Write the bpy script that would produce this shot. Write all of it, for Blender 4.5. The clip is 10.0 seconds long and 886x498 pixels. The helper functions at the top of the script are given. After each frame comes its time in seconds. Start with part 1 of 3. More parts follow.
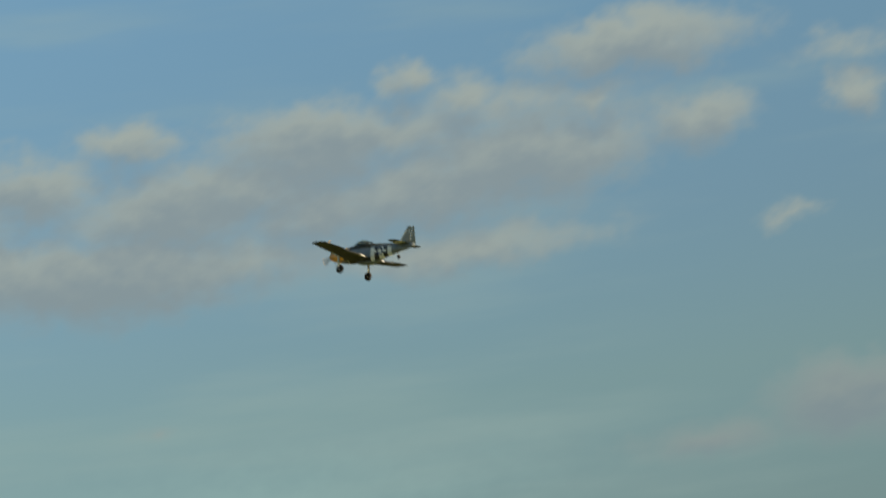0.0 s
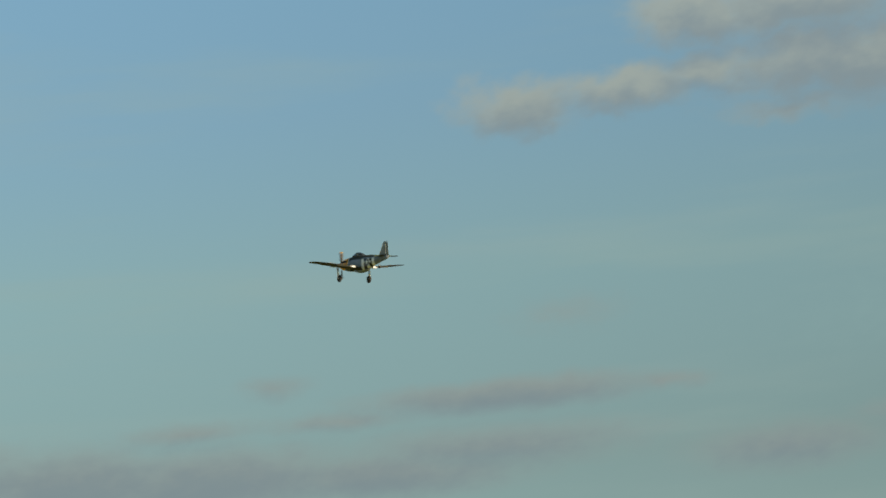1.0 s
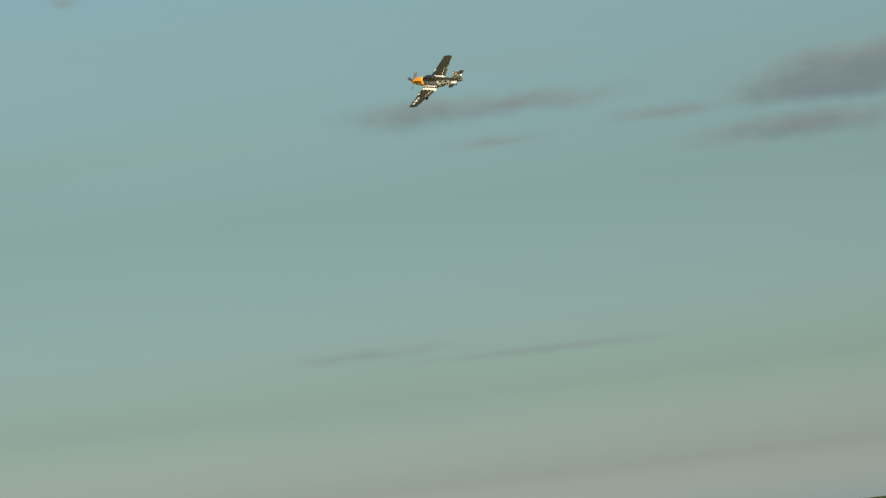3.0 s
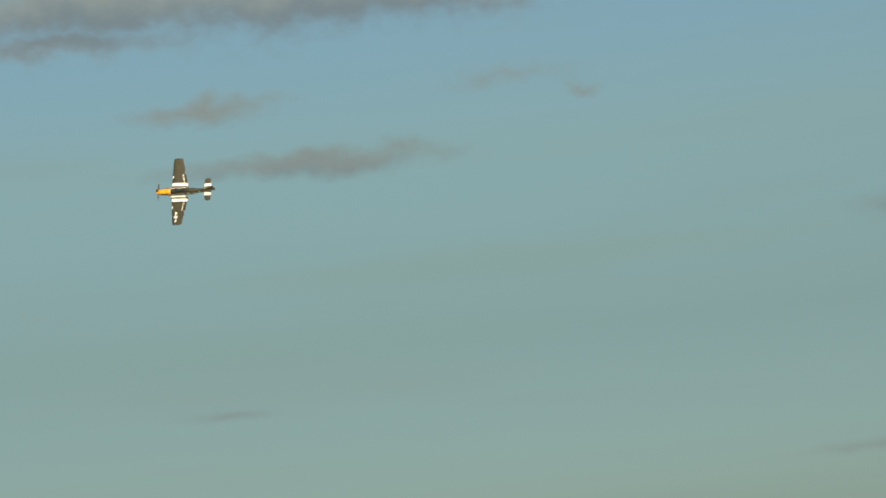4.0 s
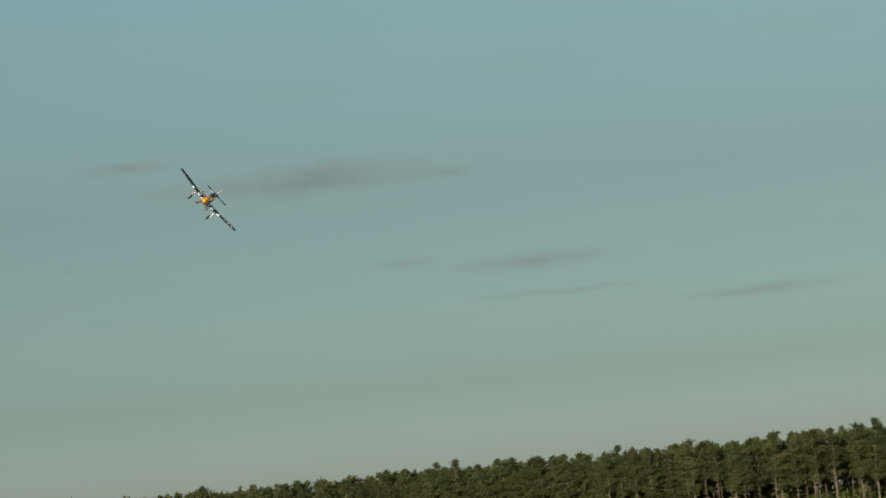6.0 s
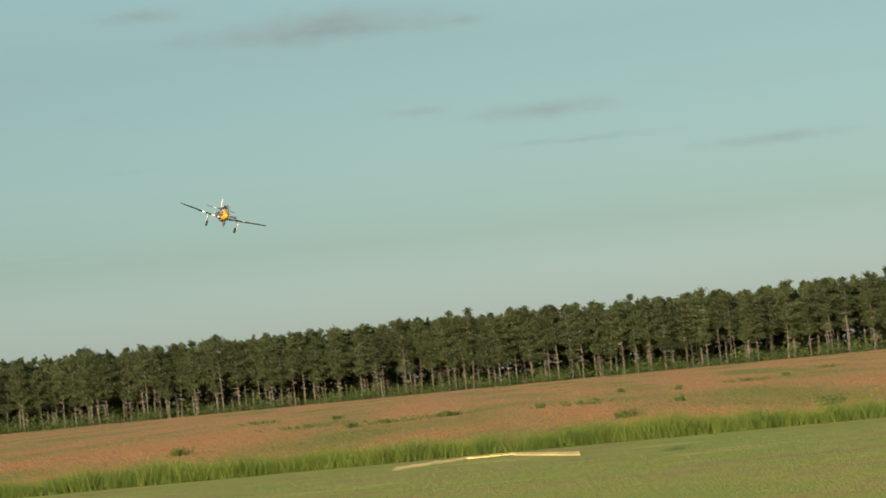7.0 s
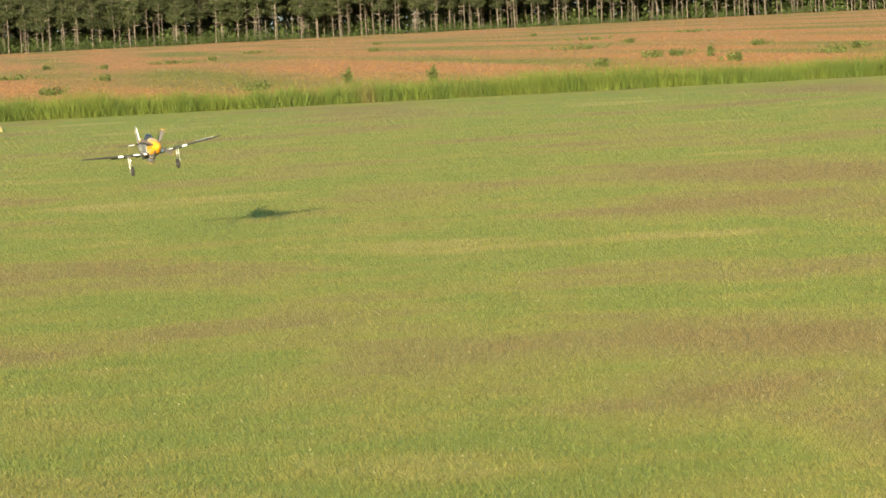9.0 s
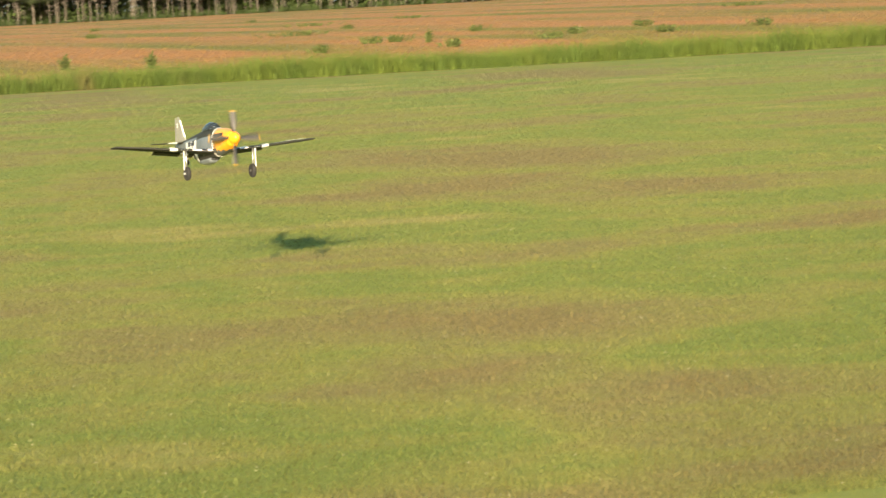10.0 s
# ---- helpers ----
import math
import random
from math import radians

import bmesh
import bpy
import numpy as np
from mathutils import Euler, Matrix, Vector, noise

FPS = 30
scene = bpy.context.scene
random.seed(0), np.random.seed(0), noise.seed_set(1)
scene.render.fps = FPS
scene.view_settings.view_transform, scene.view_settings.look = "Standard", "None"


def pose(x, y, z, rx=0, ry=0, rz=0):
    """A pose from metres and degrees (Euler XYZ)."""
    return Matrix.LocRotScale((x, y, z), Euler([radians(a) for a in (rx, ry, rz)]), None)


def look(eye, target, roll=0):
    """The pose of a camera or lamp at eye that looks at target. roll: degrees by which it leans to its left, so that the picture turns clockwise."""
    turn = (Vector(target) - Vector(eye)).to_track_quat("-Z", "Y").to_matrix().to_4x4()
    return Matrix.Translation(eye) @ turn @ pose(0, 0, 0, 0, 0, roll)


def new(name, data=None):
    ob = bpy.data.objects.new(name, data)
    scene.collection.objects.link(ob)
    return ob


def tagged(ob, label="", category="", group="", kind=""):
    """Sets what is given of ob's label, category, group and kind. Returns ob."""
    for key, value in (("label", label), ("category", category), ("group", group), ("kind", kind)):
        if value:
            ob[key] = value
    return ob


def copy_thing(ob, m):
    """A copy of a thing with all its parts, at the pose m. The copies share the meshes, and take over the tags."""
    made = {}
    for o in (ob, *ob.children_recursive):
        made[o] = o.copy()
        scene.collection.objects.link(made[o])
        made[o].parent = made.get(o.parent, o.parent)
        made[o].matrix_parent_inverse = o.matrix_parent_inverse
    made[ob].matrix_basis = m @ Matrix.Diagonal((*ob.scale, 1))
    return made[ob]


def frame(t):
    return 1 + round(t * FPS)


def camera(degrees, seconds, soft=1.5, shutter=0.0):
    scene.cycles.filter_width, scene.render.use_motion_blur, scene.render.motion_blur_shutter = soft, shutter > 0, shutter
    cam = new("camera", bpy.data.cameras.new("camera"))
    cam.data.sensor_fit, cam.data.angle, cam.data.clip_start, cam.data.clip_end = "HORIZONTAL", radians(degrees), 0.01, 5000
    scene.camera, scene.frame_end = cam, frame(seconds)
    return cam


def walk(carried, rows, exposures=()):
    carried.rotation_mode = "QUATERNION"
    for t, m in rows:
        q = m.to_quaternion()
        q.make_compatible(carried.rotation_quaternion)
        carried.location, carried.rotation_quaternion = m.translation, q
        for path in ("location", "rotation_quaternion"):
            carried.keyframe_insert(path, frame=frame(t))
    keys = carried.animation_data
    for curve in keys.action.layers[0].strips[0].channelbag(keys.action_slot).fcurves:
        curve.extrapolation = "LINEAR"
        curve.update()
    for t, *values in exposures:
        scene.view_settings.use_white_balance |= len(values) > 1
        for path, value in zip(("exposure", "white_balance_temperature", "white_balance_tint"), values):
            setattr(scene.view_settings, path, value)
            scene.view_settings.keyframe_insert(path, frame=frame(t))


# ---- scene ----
cam = camera(18.0, 10.0, soft=1.5, shutter=0.16)
EYE = Vector((0, 0, 1.7))


def aim(yaw, pitch, roll):
    """The camera's pose: yaw from north to the east, pitch up, roll by which the horizon climbs to the right."""
    a, e = radians(yaw), radians(pitch)
    way = Vector((math.sin(a) * math.cos(e), math.cos(a) * math.cos(e), math.sin(e)))
    return look(EYE, EYE + way * 50, -roll)


walk(cam, [
    (0.0, aim(81.022, 14.058, 7.331)),
    (0.3, aim(75.248, 11.464, 6.136)),
    (0.5, aim(71.580, 12.129, 5.248)),
    (1.0, aim(62.156, 11.435, 4.961)),
    (1.5, aim(54.684, 8.970, 5.317)),
    (2.0, aim(48.834, 9.142, 5.093)),
    (2.5, aim(43.595, 7.599, 5.071)),
    (2.7, aim(39.516, 6.259, 6.003)),
    (3.8, aim(26.062, 8.227, 4.786)),
    (4.0, aim(24.018, 8.861, 5.491)),
    (4.5, aim(14.965, 8.775, 7.109)),
    (5.0, aim(8.880, 8.814, 6.773)),
    (5.5, aim(4.428, 7.447, 6.011)),
    (5.7, aim(0.492, 6.829, 6.021)),
    (6.8, aim(-2.889, 3.336, 5.397)),
    (7.0, aim(-2.101, 2.738, 5.531)),
    (7.5, aim(0.000, 0.886, 5.057)),
    (8.0, aim(1.600, -1.314, 4.385)),
    (8.5, aim(5.484, -3.239, 3.377)),
    (9.0, aim(9.100, -4.613, 2.930)),
    (9.5, aim(10.314, -5.502, 3.142)),
    (10.0, aim(14.810, -5.183, 2.966)),
], exposures=[
    (0, 0.92),
    (1, 0.87),
    (2.5, 0.7),
    (4, 0.56),
    (5.7, 0.53),
    (6.8, 1.00),
    (7.5, 1.36),
    (8, 1.60),
    (8.5, 1.72),
    (10, 1.74),
])

# ---- daylight: a low evening sun behind the camera's left shoulder ----
SUN_AZ, SUN_EL = -162.8, 11.1
world = bpy.data.worlds.new("evening_sky")
scene.world = world
world.use_nodes = True
wt = world.node_tree
wt.nodes.clear()


def wnode(kind):
    return wt.nodes.new(kind)


def wmath(op, a, b=None, c=None):
    n = wnode("ShaderNodeMath")
    n.operation = op
    for i, v in enumerate((a, b, c)):
        if v is None:
            continue
        if isinstance(v, (int, float)):
            n.inputs[i].default_value = v
        else:
            wt.links.new(v, n.inputs[i])
    return n.outputs[0]


def wramp(value, lo, hi, a=0.0, b=1.0):
    n = wnode("ShaderNodeMapRange")
    n.interpolation_type = "SMOOTHSTEP"
    wt.links.new(value, n.inputs["Value"])
    for key, v in (("From Min", lo), ("From Max", hi), ("To Min", a), ("To Max", b)):
        n.inputs[key].default_value = v
    return n.outputs["Result"]


def wmix(fac, a, b, blend="MIX"):
    n = wnode("ShaderNodeMix")
    n.data_type, n.blend_type = "RGBA", blend
    for sock, v in ((n.inputs[0], fac), (n.inputs[6], a), (n.inputs[7], b)):
        if isinstance(v, (int, float)):
            sock.default_value = v
        elif isinstance(v, tuple):
            sock.default_value = (*v, 1)
        else:
            wt.links.new(v, sock)
    return n.outputs[2]


def wvec(op, a, b=None):
    n = wnode("ShaderNodeVectorMath")
    n.operation = op
    for i, v in enumerate((a, b)):
        if v is None:
            continue
        if isinstance(v, tuple):
            n.inputs[i].default_value = v
        else:
            wt.links.new(v, n.inputs[i])
    return n


def wnoise(vec, scale, detail, rough=0.55):
    n = wnode("ShaderNodeTexNoise")
    n.inputs["Scale"].default_value, n.inputs["Detail"].default_value, n.inputs["Roughness"].default_value = scale, detail, rough
    wt.links.new(vec, n.inputs["Vector"])
    return n


sky = wnode("ShaderNodeTexSky")
sky.sky_type, sky.sun_disc = "NISHITA", False
sky.sun_elevation, sky.sun_rotation = radians(SUN_EL), radians(SUN_AZ % 360)
sky.air_density, sky.dust_density, sky.ozone_density = 1.0, 1.4, 1.0
coord = wnode("ShaderNodeTexCoord")
xyz = wnode("ShaderNodeSeparateXYZ")
wt.links.new(coord.outputs["Generated"], xyz.inputs[0])
azimuth = wmath("MULTIPLY", wmath("ARCTAN2", xyz.outputs[0], xyz.outputs[1]), 57.29578)
elevation = wmath("MULTIPLY", wmath("ARCSINE", xyz.outputs[2]), 57.29578)
chart = wnode("ShaderNodeCombineXYZ")
wt.links.new(azimuth, chart.inputs[0])
wt.links.new(elevation, chart.inputs[1])
CHART = chart.outputs[0]
billow = wvec("SUBTRACT", wnoise(CHART, 0.95, 6.0).outputs["Color"], (0.5, 0.5, 0.5)).outputs[0]
reach = wnode("ShaderNodeCombineXYZ")
wt.links.new(wramp(elevation, 8.0, 14.0, 1.1, 1.6), reach.inputs[0])
wt.links.new(wramp(elevation, 6.0, 14.0, 0.16, 1.15), reach.inputs[1])
WARPED = wvec("ADD", CHART, wvec("MULTIPLY", billow, reach.outputs[0]).outputs[0]).outputs[0]
lift = wnode("ShaderNodeCombineXYZ")
lift.inputs[0].default_value = 0.12
wt.links.new(wramp(elevation, 7.0, 14.0, 0.20, 0.5), lift.inputs[1])
RAISED = wvec("ADD", WARPED, lift.outputs[0]).outputs[0]
mass = {"here": None, "above": None, "pale": None}


def puff(where, vec, az, el, w, h, k):
    if mass[where] is not None:
        # strung one behind another, so that few values are held at a time
        chain = wvec("MULTIPLY_ADD", mass[where], (1e-9, 1e-9, 0))
        wt.links.new(vec, chain.inputs[2])
        vec = chain.outputs[0]
    m = wnode("ShaderNodeMapping")
    m.vector_type = "TEXTURE"
    wt.links.new(vec, m.inputs["Vector"])
    m.inputs["Location"].default_value, m.inputs["Scale"].default_value = (az, el, 0), (w * 1.55, h * 1.5, 1)
    v = wmath("MULTIPLY_ADD", wvec("LENGTH", m.outputs[0]).outputs["Value"], -k, k)
    mass[where] = v if mass[where] is None else wmath("SMOOTH_MAX", mass[where], v, 0.2)


def cloud(az, el, w, h, k=1.0):
    """A bank of cloud at that bearing and height in degrees, of half width w and half height h; k: how dense."""
    puff("here", WARPED, az, el, w, h, k)
    if k >= 0.5:
        puff("above", RAISED, az, el, w, h, k)


cloud(76.9, 15.77, 3.5, 0.72, 0.85)
cloud(80.9, 15.31, 3.5, 0.81, 0.85)
cloud(80.3, 16.54, 3.8, 0.69, 0.7)
cloud(83.2, 16.77, 3.0, 0.52, 0.6)
cloud(76.8, 14.21, 3.0, 0.52, 0.7)
cloud(85.7, 17.69, 2.3, 0.64, 1)
cloud(90.1, 17.00, 1.3, 0.35, 0.5)
cloud(90.1, 16.08, 0.6, 0.49, 0.9)
cloud(86.8, 16.02, 1.1, 0.64, 0.9)
cloud(84.6, 16.69, 0.6, 0.41, 0.8)
cloud(80.7, 17.60, 0.6, 0.46, 0.8)
cloud(81.9, 17.00, 0.8, 0.52, 0.8)
cloud(83.0, 15.74, 2.8, 0.93, 1)
cloud(78.6, 16.51, 2.1, 0.81, 1)
cloud(74.7, 16.88, 1.1, 0.49, 0.9)
cloud(72.6, 16.12, 1.2, 0.75, 1)
cloud(75.4, 15.40, 2.2, 0.75, 1)
cloud(73.9, 14.27, 3.9, 0.87, 1)
cloud(78.5, 15.07, 1.5, 0.75, 0.9)
cloud(81.2, 14.05, 3.1, 0.49, 0.8)
cloud(88.3, 13.81, 0.6, 0.29, 0.5)
cloud(86.1, 9.48, 1.7, 0.41, 0.6)
cloud(88.9, 9.88, 1.4, 0.87, 0.9)
cloud(67.9, 15.74, 1.3, 0.58, 1)
cloud(70.2, 15.74, 2.2, 0.72, 1)
cloud(64.0, 14.19, 1.3, 0.60, 1)
cloud(66.4, 14.35, 1.6, 0.49, 1)
cloud(68.1, 14.64, 1.0, 0.44, 0.9)
cloud(69.8, 13.63, 1.6, 0.29, 0.6)
cloud(71.0, 14.51, 3.0, 0.75, 1)
cloud(76.4, 7.73, 2.5, 0.29, 0.7)
cloud(71.6, 7.27, 1.3, 0.29, 0.6)
cloud(74.5, 10.99, 0.5, 0.16, 0.4)
cloud(58.4, 8.85, 0.7, 0.29, 0.5)
cloud(63.2, 8.36, 2.9, 0.35, 0.9)
cloud(66.5, 8.35, 1.0, 0.19, 0.6)
cloud(56.6, 8.04, 1.4, 0.23, 0.6)
cloud(59.7, 8.08, 1.5, 0.23, 0.6)
cloud(62.9, 7.32, 3.2, 0.49, 0.7)
cloud(64.7, 9.94, 1.5, 0.52, 0.35)
cloud(68.9, 6.81, 2.1, 0.52, 0.7)
cloud(49.5, 7.32, 2.0, 0.37, 0.9)
cloud(51.0, 7.74, 2.2, 0.49, 0.9)
cloud(54.1, 7.12, 2.5, 0.81, 0.9)
cloud(57.0, 7.02, 3.0, 0.69, 0.9)
cloud(60.5, 6.90, 3.0, 0.52, 0.8)
cloud(42.9, 8.42, 2.0, 0.35, 1)
cloud(45.0, 8.72, 3.4, 0.44, 1)
cloud(42.2, 7.64, 2.2, 0.30, 0.7)
cloud(44.4, 6.65, 1.3, 0.19, 0.4)
cloud(36.3, 8.79, 2.2, 0.23, 0.6)
cloud(39.4, 8.28, 1.4, 0.17, 0.5)
cloud(35.7, 8.06, 1.2, 0.14, 0.4)
cloud(34.7, 8.86, 1.7, 0.28, 0.6)
cloud(36.6, 3.75, 3.0, 0.12, 0.4)
cloud(45.7, 3.10, 1.9, 0.10, 0.3)
cloud(34.2, 8.80, 1.3, 0.37, 0.6)
cloud(32.8, 4.02, 1.9, 0.16, 0.4)
cloud(19.3, 5.84, 1.0, 0.12, 0.4)
cloud(19.3, 12.08, 1.6, 0.26, 0.66)
cloud(21.4, 10.85, 3.1, 0.30, 0.72)
cloud(25.6, 12.27, 1.7, 0.29, 0.4)
cloud(27.3, 11.94, 0.5, 0.17, 0.5)
cloud(22.4, 14.25, 5.5, 0.62, 1)
cloud(17.2, 14.35, 3.0, 0.62, 1)
cloud(9.8, 13.61, 3.7, 0.87, 1)
cloud(7.6, 13.75, 2.6, 0.70, 1)
cloud(11.6, 13.15, 2.4, 0.55, 1)
cloud(17.0, 14.8, 11.0, 1.5, 0.42)
cloud(16.4, 13.59, 2.8, 0.28, 0.7)
cloud(14.1, 4.10, 1.9, 0.23, 0.4)
cloud(14.3, 4.14, 2.1, 0.17, 0.5)
cloud(4.9, 4.33, 1.6, 0.14, 0.4)
cloud(-7.8, 8.00, 1.0, 0.16, 0.5)
cloud(-4.3, 7.42, 3.0, 0.30, 0.52)
cloud(-3.9, 7.58, 1.6, 0.30, 0.55)
cloud(-1.4, 7.34, 0.8, 0.14, 0.42)
cloud(-2.4, 5.57, 0.8, 0.14, 0.35)
cloud(0.2, 5.38, 1.7, 0.20, 0.49)
cloud(0.9, 4.71, 2.0, 0.09, 0.35)
cloud(4.8, 4.28, 1.4, 0.10, 0.35)
cloud(-9.1, 6.05, 0.5, 0.09, 0.21)
cloud(-8.4, 4.89, 1.0, 0.07, 0.21)
cloud(-10.8, 3.25, 1.7, 0.07, 0.24)



def pale(az, el, w, h, k):
    """A thin bright streak of high haze."""
    puff("pale", WARPED, az, el, w, h, k)


pale(19.0, 7.1, 6.5, 0.42, 0.9)
pale(25.5, 8.5, 6.5, 0.36, 0.85)
pale(6.0, 9.6, 1.8, 0.25, 0.4)
pale(4.0, 10.6, 3.0, 0.22, 0.6)
pale(76.5, 9.3, 6.0, 1.1, 0.4)
pale(49.7, 9.45, 1.6, 0.25, 0.5)

fray = wnoise(wvec("MULTIPLY", CHART, (0.8, 1.2, 1)).outputs[0], 2.2, 6.0, 0.6).outputs["Fac"]
ragged = wmath("MULTIPLY", wmath("SUBTRACT", fray, 0.5), wramp(elevation, 8.0, 14.5, 0.30, 0.55))
density = wramp(wmath("ADD", ragged, mass["here"]), 0.03, 0.72)
depth = wramp(wmath("MULTIPLY_ADD", wmath("SUBTRACT", fray, 0.5), 0.7, mass["above"]), 0.0, 0.85)
veil = wramp(wnoise(wvec("MULTIPLY", CHART, (0.07, 0.5, 1)).outputs[0], 1.0, 4.0).outputs["Fac"], 0.48, 0.75, 0.0, 0.32)
low = wramp(elevation, 8.5, 16.0)
haze = wnode("ShaderNodeValToRGB")
wt.links.new(wmath("DIVIDE", elevation, 20.0), haze.inputs[0])
stops = haze.color_ramp.elements
stops[0].position, stops[0].color = 0.0, (1.5, 1.95, 3.1, 1)
stops[1].position, stops[1].color = 1.0, (0.99, 1.25, 1.3, 1)
for at, tone in ((0.06, (0.79, 1.0, 1.56, 1)), (0.15, (0.55, 0.71, 0.9, 1)), (0.35, (0.585, 0.675, 0.68, 1)), (0.55, (0.79, 0.895, 0.805, 1)), (0.72, (0.845, 1.0, 1.01, 1))):
    stops.new(at).color = tone
AIR = wmix(1.0, sky.outputs[0], haze.outputs[0], "MULTIPLY")
AIR = wmix(veil, AIR, (2.6, 3.4, 3.1))
AIR = wmix(wmath("MULTIPLY", wramp(wmath("MULTIPLY_ADD", wmath("SUBTRACT", fray, 0.5), 0.3, mass["pale"]), 0.0, 0.8), 0.75), AIR, (2.5, 3.75, 3.5))
CLOUD = wmix(depth, wmix(low, (2.25, 2.62, 2.48), (2.95, 3.30, 2.95)), wmix(low, (1.72, 2.20, 2.34), (1.98, 2.44, 2.55)))
SKY = wmix(wmath("MULTIPLY", density, 0.9), AIR, CLOUD)
back = wnode("ShaderNodeBackground")
back.inputs["Strength"].default_value = 0.066
wt.links.new(SKY, back.inputs["Color"])
wt.links.new(back.outputs[0], wnode("ShaderNodeOutputWorld").inputs["Surface"])

sun = new("sun", bpy.data.lights.new("sun", "SUN"))
sun.data.energy, sun.data.angle, sun.data.color = 4.4, radians(0.8), (1.0, 0.80, 0.55)
a, e = radians(SUN_AZ), radians(SUN_EL)
sun.matrix_world = look(Vector((math.sin(a) * math.cos(e), math.cos(a) * math.cos(e), math.sin(e))) * 60, (0, 0, 0))


# ---- materials ----
def material(name, colours, scale=6.0, rough=0.7, metal=0.0, bump=0.0, detail=6.0, stretch=(1, 1, 1), fine=None, spread=(0.35, 0.65), random_tone=0.0, island=0.0, spec=0.5, grain=0.28, patchy=0.5):
    """A surface whose colour wanders between the colours by noise at two scales, in metres."""
    m = bpy.data.materials.new(name)
    m.use_nodes = True
    nt = m.node_tree
    bsdf = nt.nodes["Principled BSDF"]
    bsdf.inputs["Roughness"].default_value, bsdf.inputs["Metallic"].default_value = rough, metal
    bsdf.inputs["Specular IOR Level"].default_value = spec
    tc = nt.nodes.new("ShaderNodeTexCoord")
    mp = nt.nodes.new("ShaderNodeMapping")
    mp.inputs["Scale"].default_value = stretch
    nt.links.new(tc.outputs["Object"], mp.inputs["Vector"])
    big = nt.nodes.new("ShaderNodeTexNoise")
    big.inputs["Scale"].default_value, big.inputs["Detail"].default_value, big.inputs["Roughness"].default_value = scale, detail, patchy
    nt.links.new(mp.outputs[0], big.inputs["Vector"])
    ramp = nt.nodes.new("ShaderNodeValToRGB")
    lo, hi = spread
    ramp.color_ramp.elements[0].position, ramp.color_ramp.elements[1].position = lo, hi
    ramp.color_ramp.elements[0].color, ramp.color_ramp.elements[1].color = (*colours[0], 1), (*colours[-1], 1)
    for i, c in enumerate(colours[1:-1], 1):
        el = ramp.color_ramp.elements.new(lo + (hi - lo) * i / (len(colours) - 1))
        el.color = (*c, 1)
    nt.links.new(big.outputs["Fac"], ramp.inputs[0])
    small = nt.nodes.new("ShaderNodeTexNoise")
    small.inputs["Scale"].default_value, small.inputs["Detail"].default_value = fine or scale * 9, 3.0
    nt.links.new(tc.outputs["Object"], small.inputs["Vector"])
    hsv = nt.nodes.new("ShaderNodeHueSaturation")
    rng = nt.nodes.new("ShaderNodeMapRange")
    rng.inputs["To Min"].default_value, rng.inputs["To Max"].default_value = 1 - grain, 1 + grain
    nt.links.new(small.outputs["Fac"], rng.inputs["Value"])
    value = rng.outputs[0]
    for amount, source, sock in ((random_tone, "ShaderNodeObjectInfo", "Random"), (island, "ShaderNodeNewGeometry", "Random Per Island")):
        if amount:
            info = nt.nodes.new(source)
            r2 = nt.nodes.new("ShaderNodeMapRange")
            r2.inputs["To Min"].default_value, r2.inputs["To Max"].default_value = 1 - amount, 1 + amount
            nt.links.new(info.outputs[sock], r2.inputs["Value"])
            mul = nt.nodes.new("ShaderNodeMath")
            mul.operation = "MULTIPLY"
            nt.links.new(value, mul.inputs[0])
            nt.links.new(r2.outputs[0], mul.inputs[1])
            value = mul.outputs[0]
    nt.links.new(value, hsv.inputs["Value"])
    nt.links.new(ramp.outputs[0], hsv.inputs["Color"])
    nt.links.new(hsv.outputs[0], bsdf.inputs["Base Color"])
    if bump:
        bp = nt.nodes.new("ShaderNodeBump")
        bp.inputs["Strength"].default_value, bp.inputs["Distance"].default_value = bump, 0.02
        nt.links.new(small.outputs["Fac"], bp.inputs["Height"])
        nt.links.new(bp.outputs[0], bsdf.inputs["Normal"])
    return m


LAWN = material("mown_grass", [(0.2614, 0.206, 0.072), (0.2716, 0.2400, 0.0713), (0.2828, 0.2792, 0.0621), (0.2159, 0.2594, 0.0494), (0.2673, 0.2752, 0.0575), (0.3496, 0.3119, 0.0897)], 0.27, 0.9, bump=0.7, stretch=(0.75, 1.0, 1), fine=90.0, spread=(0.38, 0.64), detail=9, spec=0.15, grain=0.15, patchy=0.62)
# BLADE: LAWN's colours darkened to 0.4, to offset low sun on upright blades
BLADE = material("mown_grass_blades_dim", [(0.1127, 0.090, 0.033), (0.1127, 0.1012, 0.0338), (0.1178, 0.1176, 0.0297), (0.0900, 0.1092, 0.0243), (0.1114, 0.1154, 0.0270), (0.1446, 0.1311, 0.0405)], 0.27, 0.75, stretch=(0.75, 1.0, 1), fine=90.0, spread=(0.38, 0.64), detail=9, island=0.34, spec=0.2, grain=0.1, patchy=0.62)
STRAW = material("dry_straw", [(0.19, 0.17, 0.085), (0.27, 0.24, 0.14)], 3.0, 0.8, island=0.25, spec=0.2)
TALL = material("tall_grass", [(0.120, 0.092, 0.034), (0.080, 0.110, 0.019), (0.058, 0.090, 0.012), (0.078, 0.108, 0.015)], 0.6, 0.7, stretch=(1, 0.3, 0.2), fine=6, spread=(0.3, 0.55), island=0.2, spec=0.25)
SOIL = material("red_field", [(0.1924, 0.1812, 0.0502), (0.2645, 0.1973, 0.06845), (0.3486, 0.2078, 0.08214), (0.3967, 0.2078, 0.08671)], 0.13, 0.95, stretch=(1.0, 0.10, 1), fine=0.8, spread=(0.36, 0.58), detail=7, spec=0.1, grain=0.15)
